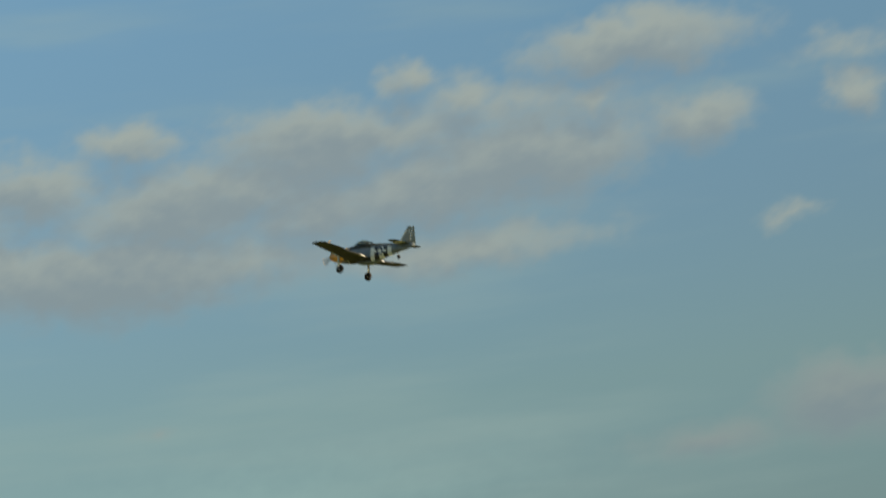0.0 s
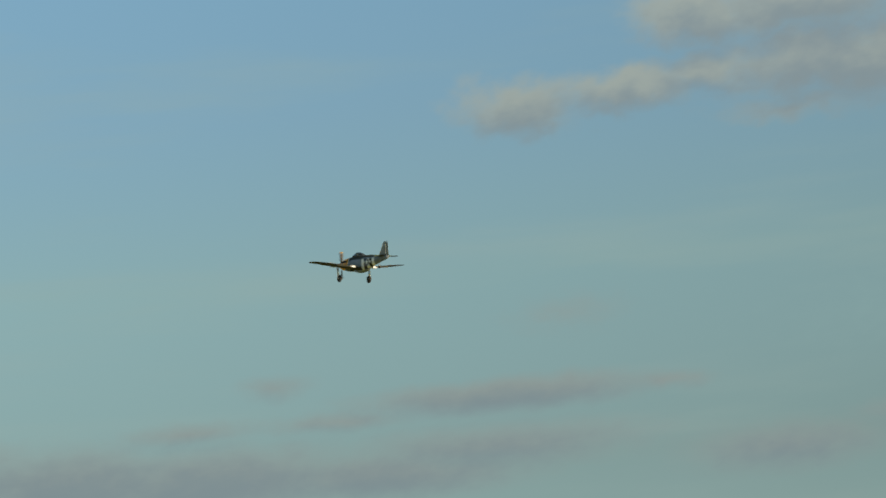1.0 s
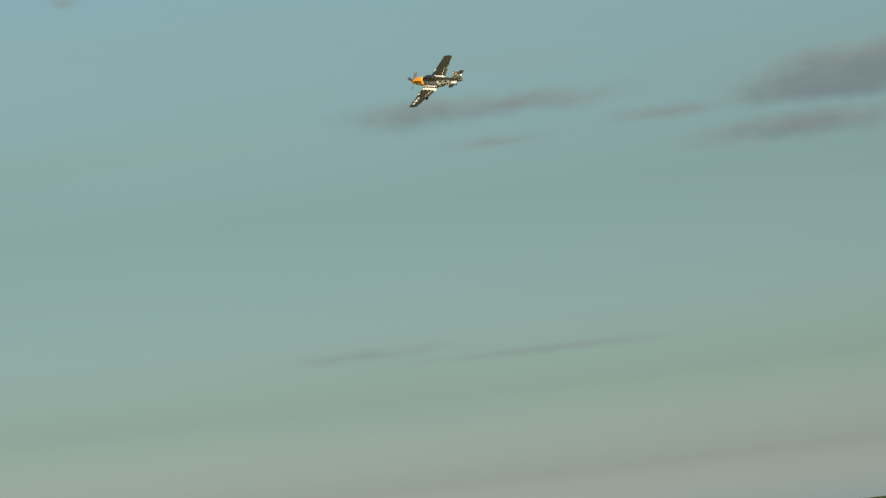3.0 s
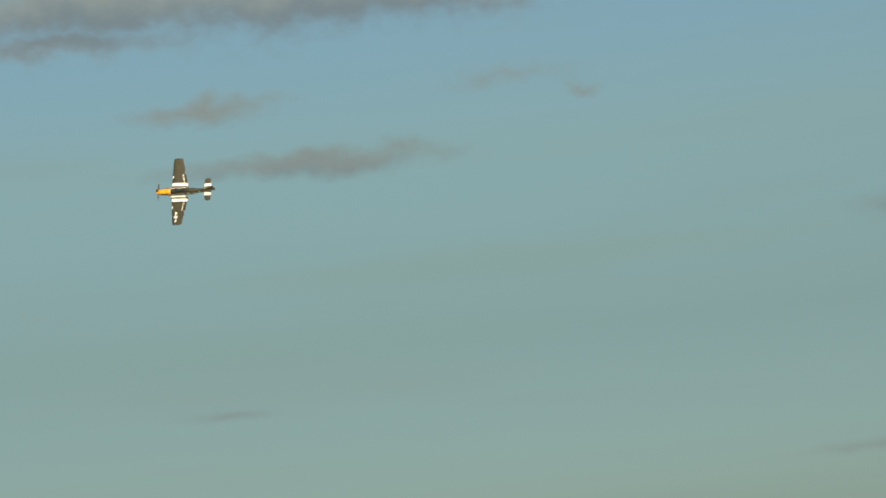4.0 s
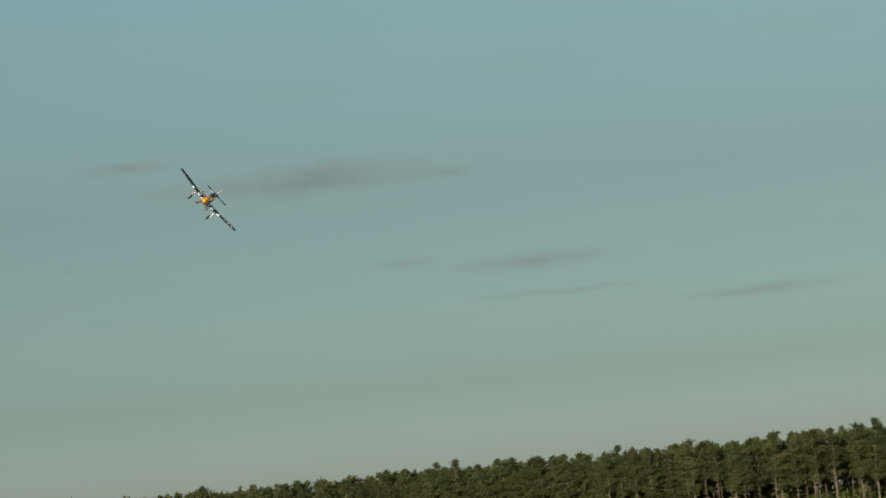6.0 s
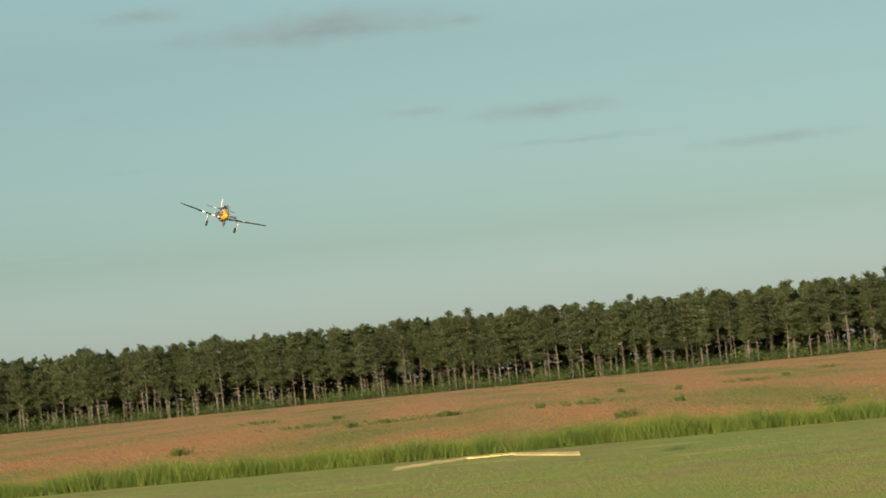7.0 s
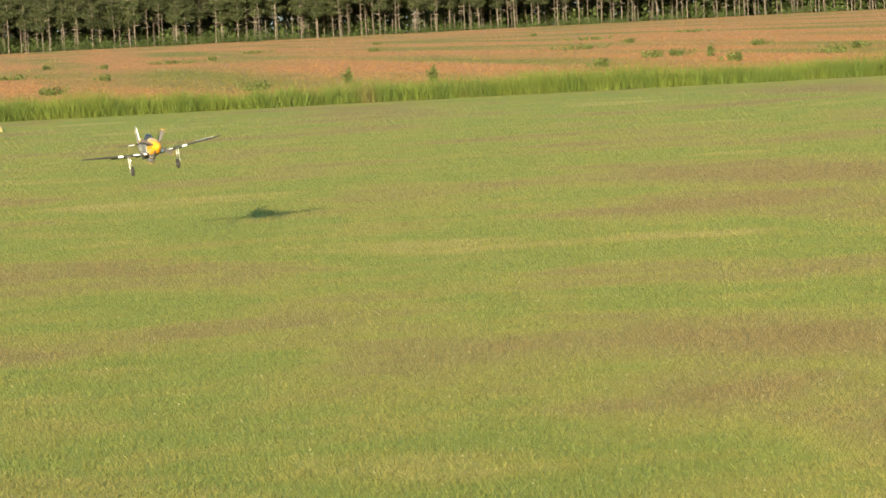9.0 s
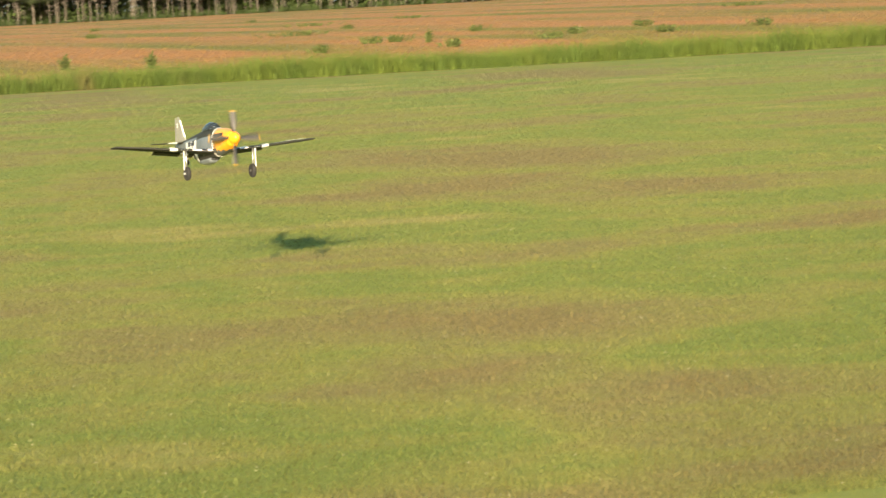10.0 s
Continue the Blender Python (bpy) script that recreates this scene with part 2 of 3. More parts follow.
# SEDGE: SOIL's tones about halved in colour, cancelling extra sun on standing stubble
SEDGE = material("red_field_stubble_dim", [(0.09616, 0.09593, 0.02556), (0.1262, 0.09807, 0.03377), (0.1622, 0.1013, 0.04107), (0.1827, 0.1002, 0.04289)], 0.13, 0.9, stretch=(1.0, 0.10, 1), fine=0.8, spread=(0.36, 0.58), detail=7, island=0.10, spec=0.1, grain=0.12)
FAR = material("far_meadow", [(0.08, 0.10, 0.03), (0.12, 0.12, 0.04)], 0.01, 0.95, spec=0.1)
BARK = material("pine_bark", [(0.112, 0.097, 0.077), (0.18, 0.157, 0.130)], 1.2, 0.9, stretch=(1, 1, 0.25), random_tone=0.25, spec=0.2)
NEEDLE = material("pine_needles", [(0.0255, 0.0365, 0.0125), (0.044, 0.0560, 0.0185)], 0.5, 0.65, random_tone=0.22, island=0.35, spec=0.25)
FRESH = material("young_pine_needles", [(0.026, 0.036, 0.009), (0.050, 0.060, 0.014)], 0.8, 0.6, random_tone=0.15, island=0.35, spec=0.25)
SHRUB = material("undergrowth_leaves", [(0.028, 0.046, 0.0108), (0.046, 0.070, 0.017)], 0.3, 0.7, island=0.35, spec=0.25)
WEED = material("weed_leaves", [(0.056, 0.076, 0.018), (0.086, 0.104, 0.026)], 2.0, 0.7, island=0.3, spec=0.25)
PETAL = material("pale_petals", [(0.30, 0.27, 0.15), (0.42, 0.39, 0.27)], 3.0, 0.8, island=0.3, spec=0.2)
CLOTH = material("yellowed_cloth", [(0.60, 0.42, 0.13), (0.74, 0.58, 0.26)], 1.5, 0.8, spec=0.2)
OLIVE = material("olive_paint", [(0.026, 0.026, 0.015), (0.038, 0.036, 0.021)], 8, 0.6, spec=0.3)
GREY = material("grey_paint", [(0.115, 0.138, 0.152), (0.165, 0.188, 0.203)], 8, 0.35)
BELLY = material("dark_grey_paint", [(0.030, 0.030, 0.028), (0.045, 0.045, 0.041)], 8, 0.65, spec=0.25)
YELLOW = material("yellow_paint", [(0.74, 0.29, 0.012), (0.82, 0.35, 0.02)], 8, 0.3)
DRAB = material("grey_olive_paint", [(0.235, 0.235, 0.195), (0.30, 0.30, 0.25)], 8, 0.5, spec=0.3)
CHIN = material("chin_grey_paint", [(0.075, 0.082, 0.085), (0.105, 0.112, 0.115)], 8, 0.45)
BLADEPAINT = material("dark_grey_paint_matt", [(0.045, 0.043, 0.040), (0.06, 0.057, 0.052)], 8, 0.55)
TIP = material("ochre_paint", [(0.30, 0.18, 0.03), (0.36, 0.22, 0.04)], 8, 0.5)
WHITE = material("white_paint", [(0.70, 0.69, 0.64), (0.82, 0.80, 0.75)], 8, 0.35)
BLACK = material("black_paint", [(0.012, 0.012, 0.013), (0.022, 0.022, 0.023)], 8, 0.45)
BLUE = material("blue_paint", [(0.012, 0.02, 0.05), (0.02, 0.03, 0.07)], 8, 0.4)
RUBBER = material("rubber", [(0.012, 0.012, 0.012), (0.03, 0.028, 0.026)], 40, 0.85)
STEEL = material("steel", [(0.55, 0.55, 0.53), (0.65, 0.64, 0.62)], 30, 0.3, metal=0.9)
DARKGLASS = bpy.data.materials.new("canopy_glass")
DARKGLASS.use_nodes = True
gb = DARKGLASS.node_tree.nodes["Principled BSDF"]
gb.inputs["Base Color"].default_value, gb.inputs["Roughness"].default_value = (0.30, 0.38, 0.43, 1), 0.06
gb.inputs["Transmission Weight"].default_value, gb.inputs["IOR"].default_value = 0.9, 1.25


# ---- mesh helpers ----
def mesh(name, verts, faces, mats, slots=None, smooth=False):
    me = bpy.data.meshes.new(name)
    me.from_pydata([tuple(v) for v in verts], [], [tuple(f) for f in faces])
    for m in mats if isinstance(mats, (list, tuple)) else [mats]:
        me.materials.append(m)
    if slots is not None:
        me.polygons.foreach_set("material_index", slots)
    if smooth:
        me.polygons.foreach_set("use_smooth", [True] * len(me.polygons))
    me.update()
    return me


def triangles(name, verts, mat):
    """A mesh of loose triangles out of an (n, 3, 3) array."""
    v = np.asarray(verts, dtype=np.float32).reshape(-1, 3)
    n = len(v) // 3
    me = bpy.data.meshes.new(name)
    me.vertices.add(len(v))
    me.vertices.foreach_set("co", v.ravel())
    me.loops.add(len(v))
    me.loops.foreach_set("vertex_index", np.arange(len(v), dtype=np.int32))
    me.polygons.add(n)
    me.polygons.foreach_set("loop_start", np.arange(n, dtype=np.int32) * 3)
    me.update(calc_edges=True)
    me.validate()
    me.materials.append(mat)
    return me


def child(name, me, parent, label="", m=None):
    ob = new(name, me)
    ob.parent = parent
    if m is not None:
        ob.matrix_basis = m
    return tagged(ob, label)


# ---- the ground ----
def sheet(name, corners, mat, z, label, category, thick=0.05):
    bm = bmesh.new()
    low = [bm.verts.new((x, y, z - thick)) for x, y in corners]
    top = [bm.verts.new((x, y, z)) for x, y in corners]
    bm.faces.new(top)
    bm.faces.new(low[::-1])
    for i in range(len(corners)):
        j = (i + 1) % len(corners)
        bm.faces.new((low[i], low[j], top[j], top[i]))
    me = bpy.data.meshes.new(name)
    bm.to_mesh(me)
    bm.free()
    me.materials.append(mat)
    return tagged(new(name, me), label, category, kind="structure")


def strip_y(x):
    return 63.25 - 0.111 * x


def wood_y(x):
    return 560 - 0.107 * x


sheet("ground", [(-4500, -4500), (4500, -4500), (4500, 4500), (-4500, 4500)], FAR, -0.02, "flat green meadow reaching to the horizon", "ground", 0.5)
sheet("lawn", [(-90, -60), (90, -60), (90, strip_y(90)), (-90, strip_y(-90))], LAWN, 0.0, "mown yellow-green grass runway with dry brown patches", "lawn", 0.015)
sheet("field", [(-400, strip_y(-400)), (90, strip_y(90) + 0.02), (500, strip_y(500)), (500, wood_y(500) + 60), (-400, wood_y(-400) + 60)], SOIL, -0.004, "reddish dry field with green weedy patches", "field", 0.012)

rng = np.random.default_rng(7)


def blades(n, xs, ys, hs, ws, lean, mat, name):
    """Loose upright blades of grass, one tapering triangle each."""
    a = rng.uniform(0, 2 * np.pi, n)
    b = rng.uniform(0, 2 * np.pi, n)
    base = np.stack([xs, ys, np.zeros(n)], 1)
    side = np.stack([np.cos(a), np.sin(a), np.zeros(n)], 1) * ws[:, None]
    tip = base + np.stack([np.cos(b) * lean * hs, np.sin(b) * lean * hs, hs], 1)
    return triangles(name, np.stack([base - side, base + side, tip], 1), mat)


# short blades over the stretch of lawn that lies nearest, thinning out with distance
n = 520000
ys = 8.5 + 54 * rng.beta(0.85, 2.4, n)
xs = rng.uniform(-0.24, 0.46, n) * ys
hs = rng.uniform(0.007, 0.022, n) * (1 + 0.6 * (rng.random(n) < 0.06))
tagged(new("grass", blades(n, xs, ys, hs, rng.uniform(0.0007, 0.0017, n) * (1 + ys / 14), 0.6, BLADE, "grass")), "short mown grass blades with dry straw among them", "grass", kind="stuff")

# pale clover heads dotted over the near lawn
n = 1500
ys = 8.5 + 24 * rng.random(n)
xs = rng.uniform(-0.2, 0.45, n) * ys
c = np.stack([xs, ys, rng.uniform(0.010, 0.020, n)], 1)[:, None, :]
r3 = rng.uniform(0.0018, 0.0042, n)[:, None, None]
corner = np.array([[[-1, 0, 0], [1, 0, 0], [0, 0, 1.4]], [[0, -1, 0], [0, 1, 0], [0, 0, 1.4]]])
tagged(new("clover", triangles("clover", np.concatenate([c + corner[i] * r3 for i in (0, 1)]), PETAL)), "pale clover heads and straw bits dotted over the mown grass", "flowers", kind="stuff")

# bits of dry straw lying in streaks where the mower went
n = 7000
ys = 8 + 50 * rng.beta(0.8, 1.9, n)
ys += 0.35 * np.sin(ys * 2.1)
xs = rng.uniform(-0.26, 0.48, n) * ys
keep = np.sin(xs * 0.9 + 1.3 * np.sin(ys * 0.5)) * np.sin(ys * 1.15 + 0.4 * xs) + rng.normal(0, 0.35, n) > 0.35
xs, ys, n = xs[keep], ys[keep], int(keep.sum())
tagged(new("straw", blades(n, xs, ys, rng.uniform(0.006, 0.013, n), rng.uniform(0.0008, 0.0017, n) * (1 + ys / 14), 2.2, STRAW, "straw")), "dry pale straw clippings lying in streaks on the mown grass", "straw", kind="stuff")

# the tall uncut strip between lawn and field
n = 190000
xs = rng.uniform(-38, 62, n)
ys = strip_y(xs) + np.abs(rng.normal(0, 1.7, n)) + 0.25 * np.sin(xs * 1.7) * rng.random(n)
wave = 0.5 + 0.30 * np.sin(xs * 0.8) * np.sin(xs * 0.23 + 1) + 0.22 * np.sin(xs * 3.1 + np.sin(ys * 2)) + 0.18 * np.sin(xs * 7.3 + 2.0 * np.sin(ys * 1.1))
hs = (0.29 + 0.24 * wave) * rng.uniform(0.4, 1.3, n)
tagged(new("tall_grass", blades(n, xs, ys, hs, rng.uniform(0.004, 0.009, n), 0.42, TALL, "tall_grass")), "strip of tall uncut green grass along the lawn's edge", "grass", kind="stuff")

# dry stubble and sedge that give the field its grain
n = 300000
ys = 1 / rng.uniform(1 / 556, 1 / 65, n)
xs = rng.uniform(-0.27, 0.50, n) * ys
ok = ys < wood_y(xs) - 4
xs, ys, n = xs[ok], ys[ok], int(ok.sum())
tagged(new("stubble", blades(n, xs, ys, rng.uniform(0.006, 0.018, n) * (1 + ys / 200), rng.uniform(0.008, 0.02, n) * (1 + ys / 60), 0.9, SEDGE, "stubble")), "reddish dry stubble over the field", "stubble", kind="stuff")


# ---- weeds in the field ----
def leaf_cloud(n, centre, size, leaf, up=0.3, slim=0.4):
    c = rng.normal(0, 1, (n, 3)) * np.array(size) * 0.5 + np.array(centre)
    d1, d2 = rng.normal(0, 1, (n, 3)), rng.normal(0, 1, (n, 3))
    d1[:, 2] += up
    d1 *= leaf / np.linalg.norm(d1, axis=1)[:, None]
    d2 *= slim * leaf / np.linalg.norm(d2, axis=1)[:, None]
    return np.stack([c - d2, c + d2, c + d1], 1)


def weed(name, w, h, seed):
    thing = new(name)
    stems, leaves = [], []
    r = np.random.default_rng(seed)
    for _ in range(int(10 + w * 14)):
        x, y = r.normal(0, w * 0.35), r.normal(0, w * 0.3)
        top = h * r.uniform(0.45, 1.0)
        tip = np.array([x * 1.25, y * 1.25, top])
        for s in (np.array([0.012, 0, 0]), np.array([0, 0.012, 0])):
            stems.append([np.array([x, y, 0]) - s, np.array([x, y, 0]) + s, tip])
        for f in np.linspace(0.25, 1.0, 5):
            leaves.append(leaf_cloud(4, np.array([x, y, 0]) * (1 - f) + tip * f, (0.07, 0.07, 0.05), 0.09))
    tagged(child("stem", triangles("stem", stems, WEED), thing), kind="stuff")
    tagged(child("leaf_mass", triangles("leaf_mass", np.concatenate(leaves), WEED), thing), kind="stuff")
    return tagged(thing, "leafy green weed standing in the red field", "weed", "weeds in the field")


tall_weed, low_weed, broad_weed = weed("weed", 0.20, 0.44, 1), weed("weed", 0.6, 0.26, 2), weed("weed", 1.9, 0.22, 3)
tall_weed.matrix_basis, low_weed.matrix_basis, broad_weed.matrix_basis = pose(11, 85, 0), pose(8, 82.5, 0), pose(-8.5, 140, 0)
for kind, spots in ((tall_weed, ((13, 81), (26, 99))), (low_weed, ((52, 263), (25, 103), (36, 258), (4, 184), (37, 159), (7, 166), (15, 186), (-1, 139), (-15, 186), (26, 188), (-6, 145), (34, 121), (38, 96), (26, 104), (32, 100), (33, 93), (29, 93), (20, 90), (-10, 134), (2, 92), (24, 88), (38, 110), (5, 118), (-14, 101))), (broad_weed, ((1, 138), (12, 176), (-14, 151), (42, 192), (-6, 145), (30, 140), (55, 215), (22, 230), (-22, 205), (66, 170)))):
    for x, y in spots:
        copy_thing(kind, pose(x, y, 0, 0, 0, rng.uniform(0, 360)))


# ---- cloth markers at the lawn's far edge ----
def marker(name, left, right, near, far, label):
    """A strip of cloth lying on the grass between two points, wrinkled, with a thickness; near and far: its width at either end."""
    a, b = Vector((*left, 0)), Vector((*right, 0))
    bm = bmesh.new()
    n, rows = 24, []
    for i in range(n + 1):
        p = a.lerp(b, i / n)
        z = 0.012 + 0.035 * abs(noise.noise(Vector((i * 0.4, near, 0))))
        wave = 0.05 * noise.noise(Vector((i * 0.45, 7, near)))
        half = (near + (far - near) * i / n) * (0.5 + 0.04 * noise.noise(Vector((i * 0.6, 3, near))))
        rows.append([bm.verts.new(p + Vector((0.0, wave - half, z))), bm.verts.new(p + Vector((0.0, wave + half, z + 0.02)))])
        rows[-1] += [bm.verts.new(v.co - Vector((0, 0, z - 0.002))) for v in rows[-1][:2]]
    for p, q in zip(rows, rows[1:]):
        for i, j in ((0, 1), (1, 3), (3, 2), (2, 0)):
            bm.faces.new((p[i], q[i], q[j], p[j]))
    bm.faces.new([rows[0][i] for i in (0, 1, 3, 2)])
    bm.faces.new([rows[-1][i] for i in (2, 3, 1, 0)])
    bmesh.ops.recalc_face_normals(bm, faces=bm.faces)
    me = bpy.data.meshes.new(name)
    bm.to_mesh(me)
    bm.free()
    me.materials.append(CLOTH)
    return tagged(new(name, me), label, "marker", "runway markers")


marker("runway_marker", (-3.6, 58.4), (-2.2, 61.3), 1.7, 0.7, "faded yellow cloth runway marker lying on the grass")
marker("runway_marker", (-2.25, 61.5), (-1.15, 61.7), 0.25, 0.5, "thin faded cloth tape between two runway markers")
marker("runway_marker", (-1.15, 61.2), (0.28, 57.0), 0.8, 1.7, "faded yellow cloth runway marker lying beside the tall grass")


# ---- pines ----
def tube(points, radii, sides=7):
    """Verts and quads of a tapering tube through the points."""
    verts, faces = [], []
    for k, (p, r) in enumerate(zip(points, radii)):
        for i in range(sides):
            t = 2 * math.pi * i / sides
            verts.append((p[0] + r * math.cos(t), p[1] + r * math.sin(t), p[2]))
        if k:
            for i in range(sides):
                j = (i + 1) % sides
                faces.append(((k - 1) * sides + i, (k - 1) * sides + j, k * sides + j, k * sides + i))
    return verts, faces


def pine_parts(seed, height, crown_from, reach, whorls, tufts, leaf, young, up=0.5, per=15):
    """Stem, limbs and needles of a pine: tiers of limbs that carry flat tufts, with gaps between them."""
    r = np.random.default_rng(seed)
    bend = r.normal(0, 0.12, 2)
    zs = np.linspace(-0.2, height * 0.96, 9)
    pts = [(bend[0] * math.sin(z * 0.35), bend[1] * math.sin(z * 0.3 + 1), z) for z in zs]
    verts, faces = tube(pts, [0.019 * height * (1 - 0.80 * z / height) * (0.30 if young else 0.31) for z in np.maximum(zs, 0)])
    limbs, leaves = [], []
    lean = r.normal(0, 0.22, 2)
    for k in range(whorls):
        f = (k + r.random()) / whorls
        z = height * (crown_from + (0.985 - crown_from) * f)
        full = (1 - f) ** 0.5 if young else min(1.0, 0.42 + 1.9 * f) * (1 - f ** 3.2) ** 0.7
        for _ in range(r.integers(2, 5)):
            a, L = r.uniform(0, 2 * math.pi), reach * max(0.05 if young else 0.10, full) * r.uniform(0.45, 1.2)
            d = np.array([math.cos(a) + lean[0], math.sin(a) + lean[1], r.uniform(0.0, 0.5)])
            base = np.array([0, 0, z])
            tip = base + d * L
            s = np.array([-math.sin(a), math.cos(a), 0]) * 0.022
            limbs += [[base - s, base + s, tip], [base + (0, 0, 0.03), base - (0, 0, 0.03), tip]]
            if young:
                spread = reach * (0.05 + 0.13 * (1 - f))
                leaves.append(leaf_cloud(per, tip + (0, 0, 0.16), (0.13, 0.13, 0.5), leaf, 2.2, 0.25))
            else:
                spread = 0.36 + 0.22 * L
            for g in np.linspace(0.4, 1.0, tufts):
                leaves.append(leaf_cloud(per, base + d * L * g + r.normal(0, 0.12, 3) * (spread if young else reach * 0.5), (spread, spread, reach * 0.13 if young else 0.34), leaf, up, 0.25 if young else 0.4))
    # dead stubs on the bare stem
    for _ in range(9):
        a, z = r.uniform(0, 2 * math.pi), height * r.uniform(crown_from * 0.45, crown_from)
        d, base = np.array([math.cos(a), math.sin(a), 0.1]), np.array([0, 0, z])
        limbs.append([base - (0, 0, 0.05), base + (0, 0, 0.05), base + d * r.uniform(0.5, 1.6)])
    tip = 0.05 if young else 0.10
    leaves.append(leaf_cloud(22, (0, 0, height * 0.965), (reach * tip, reach * tip, height * 0.05), leaf, 1.2))
    return verts, faces, np.array(limbs), np.concatenate(leaves)


def pine(name, needles, label, category, group, *shape):
    verts, faces, limbs, leaves = pine_parts(*shape)
    thing = new(name)
    child("trunk", mesh("trunk", verts, faces, BARK, smooth=True), thing)
    tagged(child("branchwork", triangles("branchwork", limbs, BARK), thing), kind="stuff")
    tagged(child("crown", triangles("crown", leaves, needles), thing), kind="stuff")
    return tagged(thing, label, category, group)


models = [pine("pine_tree", NEEDLE, "tall slender pine with a bare trunk and dark green crown", "tree", "pines along the field's edge", 40 + i, 13.6 + 0.42 * (i % 5), 0.30 + 0.065 * (i % 4), 2.5 + 0.35 * (i % 3), 18, 4, 0.31, False) for i in range(9)]
spots = []
for row in range(2):
    x = -150.0 + row
    while x < 275:
        spots.append((x + rng.normal(0, 0.5), wood_y(x) + row * 3.6 + rng.normal(0, 0.9)))
        x += 3.0 + rng.uniform(-1.9, 2.1)
for i, (x, y) in enumerate(spots):
    k = models[i] if i < 9 else None
    m = pose(x, y, 0, rng.normal(0, 1.0), rng.normal(0, 1.0), rng.uniform(0, 360)) @ Matrix.Scale(rng.uniform(0.87, 1.07), 4)
    if k:
        k.matrix_basis = m
    else:
        t = copy_thing(models[rng.integers(0, 9)], m)
        t.scale = (m.to_scale().x,) * 3

# the rest of the wood behind, too deep to count
wood_v, wood_f, wood_l = [], [], []
for row in range(2, 9):
    x = -170.0 + row
    while x < 300:
        verts, faces, limbs, leaves = pine_parts(int(rng.integers(0, 9000)), rng.uniform(13.2, 15.3), 0.33, 2.7, 10, 2, 0.8, False, 0.5, 9)
        o = np.array([x, wood_y(x) + row * 4.2 + rng.normal(0, 1), 0])
        n0 = len(wood_v)
        wood_v += [tuple(np.array(v) + o) for v in verts]
        wood_f += [tuple(i + n0 for i in f) for f in faces]
        wood_l.append(leaves + o)
        x += 4.6 + rng.uniform(-1.2, 1.4)
woodland = tagged(new("woodland"), "dense dark pine wood behind the field", "wood", kind="stuff")
child("trunk_mass", mesh("trunk_mass", wood_v, wood_f, BARK), woodland)
child("crown_mass", triangles("crown_mass", np.concatenate(wood_l), NEEDLE), woodland)

# leafy undergrowth at the foot of the wood
tufts = []
for _ in range(420):
    x = -160 + 440 * rng.beta(0.9, 1.5)
    h = rng.uniform(0.5, 2.6) * (1.0 if x < 60 else 0.55)
    tufts.append(leaf_cloud(int(60 + h * 60), (x, wood_y(x) + rng.uniform(-3.5, 6), h * 0.42), (h * 1.4, h * 1.2, h * 0.7), 0.26))
# leaf fill added deep in the wood, to keep its gaps dark against the sky
thicket = []
for _ in range(1200):
    x = rng.uniform(-160, 290)
    thicket.append(leaf_cloud(30, (x, wood_y(x) + rng.uniform(12, 34), 1.6), (3.4, 2.5, 2.6), 0.8))
for _ in range(1500):
    x = rng.uniform(-180, 310)
    thicket.append(leaf_cloud(34, (x, wood_y(x) + rng.uniform(34, 52), rng.uniform(1, 8)), (4.5, 3.0, 3.4), 1.5))
tri = np.concatenate(tufts)
tri[:, :, 2] = np.maximum(tri[:, :, 2], 0.0)
deep = np.concatenate(thicket)
deep[:, :, 2] = np.maximum(deep[:, :, 2], 0.0)
child("thicket", triangles("thicket", deep, SHRUB), woodland)
tagged(new("undergrowth", triangles("undergrowth", tri, SHRUB)), "leafy green undergrowth at the foot of the pines", "shrub", kind="stuff")

# young pines standing nearer, east of the field
for i, (az, top, wide, sharp) in enumerate(((62.34, 3.64, 1.1, True), (62.61, 3.55, 1.1, True), (62.83, 3.47, 1.0, True), (63.10, 3.46, 1.2, True), (59.64, 3.51, 1.3, True), (61.04, 3.31, 1.3, True), (58.23, 3.38, 1.2, True), (60.03, 3.19, 1.2, True), (50.64, 2.63, 1.5, False), (51.53, 2.38, 1.3, False), (52.20, 2.68, 1.2, True), (49.96, 2.10, 1.0, True), (51.10, 2.33, 1.3, False))):
    d = 128 + 7 * math.sin(i * 2.3)
    t = pine("pine_tree", FRESH, "young pine with an upright sunlit yellow-green crown", "tree", "young pines", 200 + i, 1.02 * (1.7 + d * math.tan(radians(top))), 0.12, wide * (1.45 if sharp else 1.1), 32, 6, 0.19, sharp, 1.6, 20)
    t.matrix_basis = pose(d * math.sin(radians(az)), d * math.cos(radians(az)), 0, 0, 0, 50 * i)

# ---- the model airplane: 1.12 m across the wings; measures below for a span of 1.6, shrunk by K ----
K = 0.70
airplane = tagged(new("model_airplane"), "radio-controlled warbird model with olive wings and yellow nose", "model airplane")


def shape(name, verts, faces, mats, parent=None, label="", slots=None, smooth=True, m=None):
    me = mesh(name, [(x * K, y * K, z * K) for x, y, z in verts], faces, mats, slots, smooth)
    bm = bmesh.new()
    bm.from_mesh(me)
    bmesh.ops.recalc_face_normals(bm, faces=bm.faces)
    bm.to_mesh(me)
    bm.free()
    return child(name, me, parent or airplane, label, m)


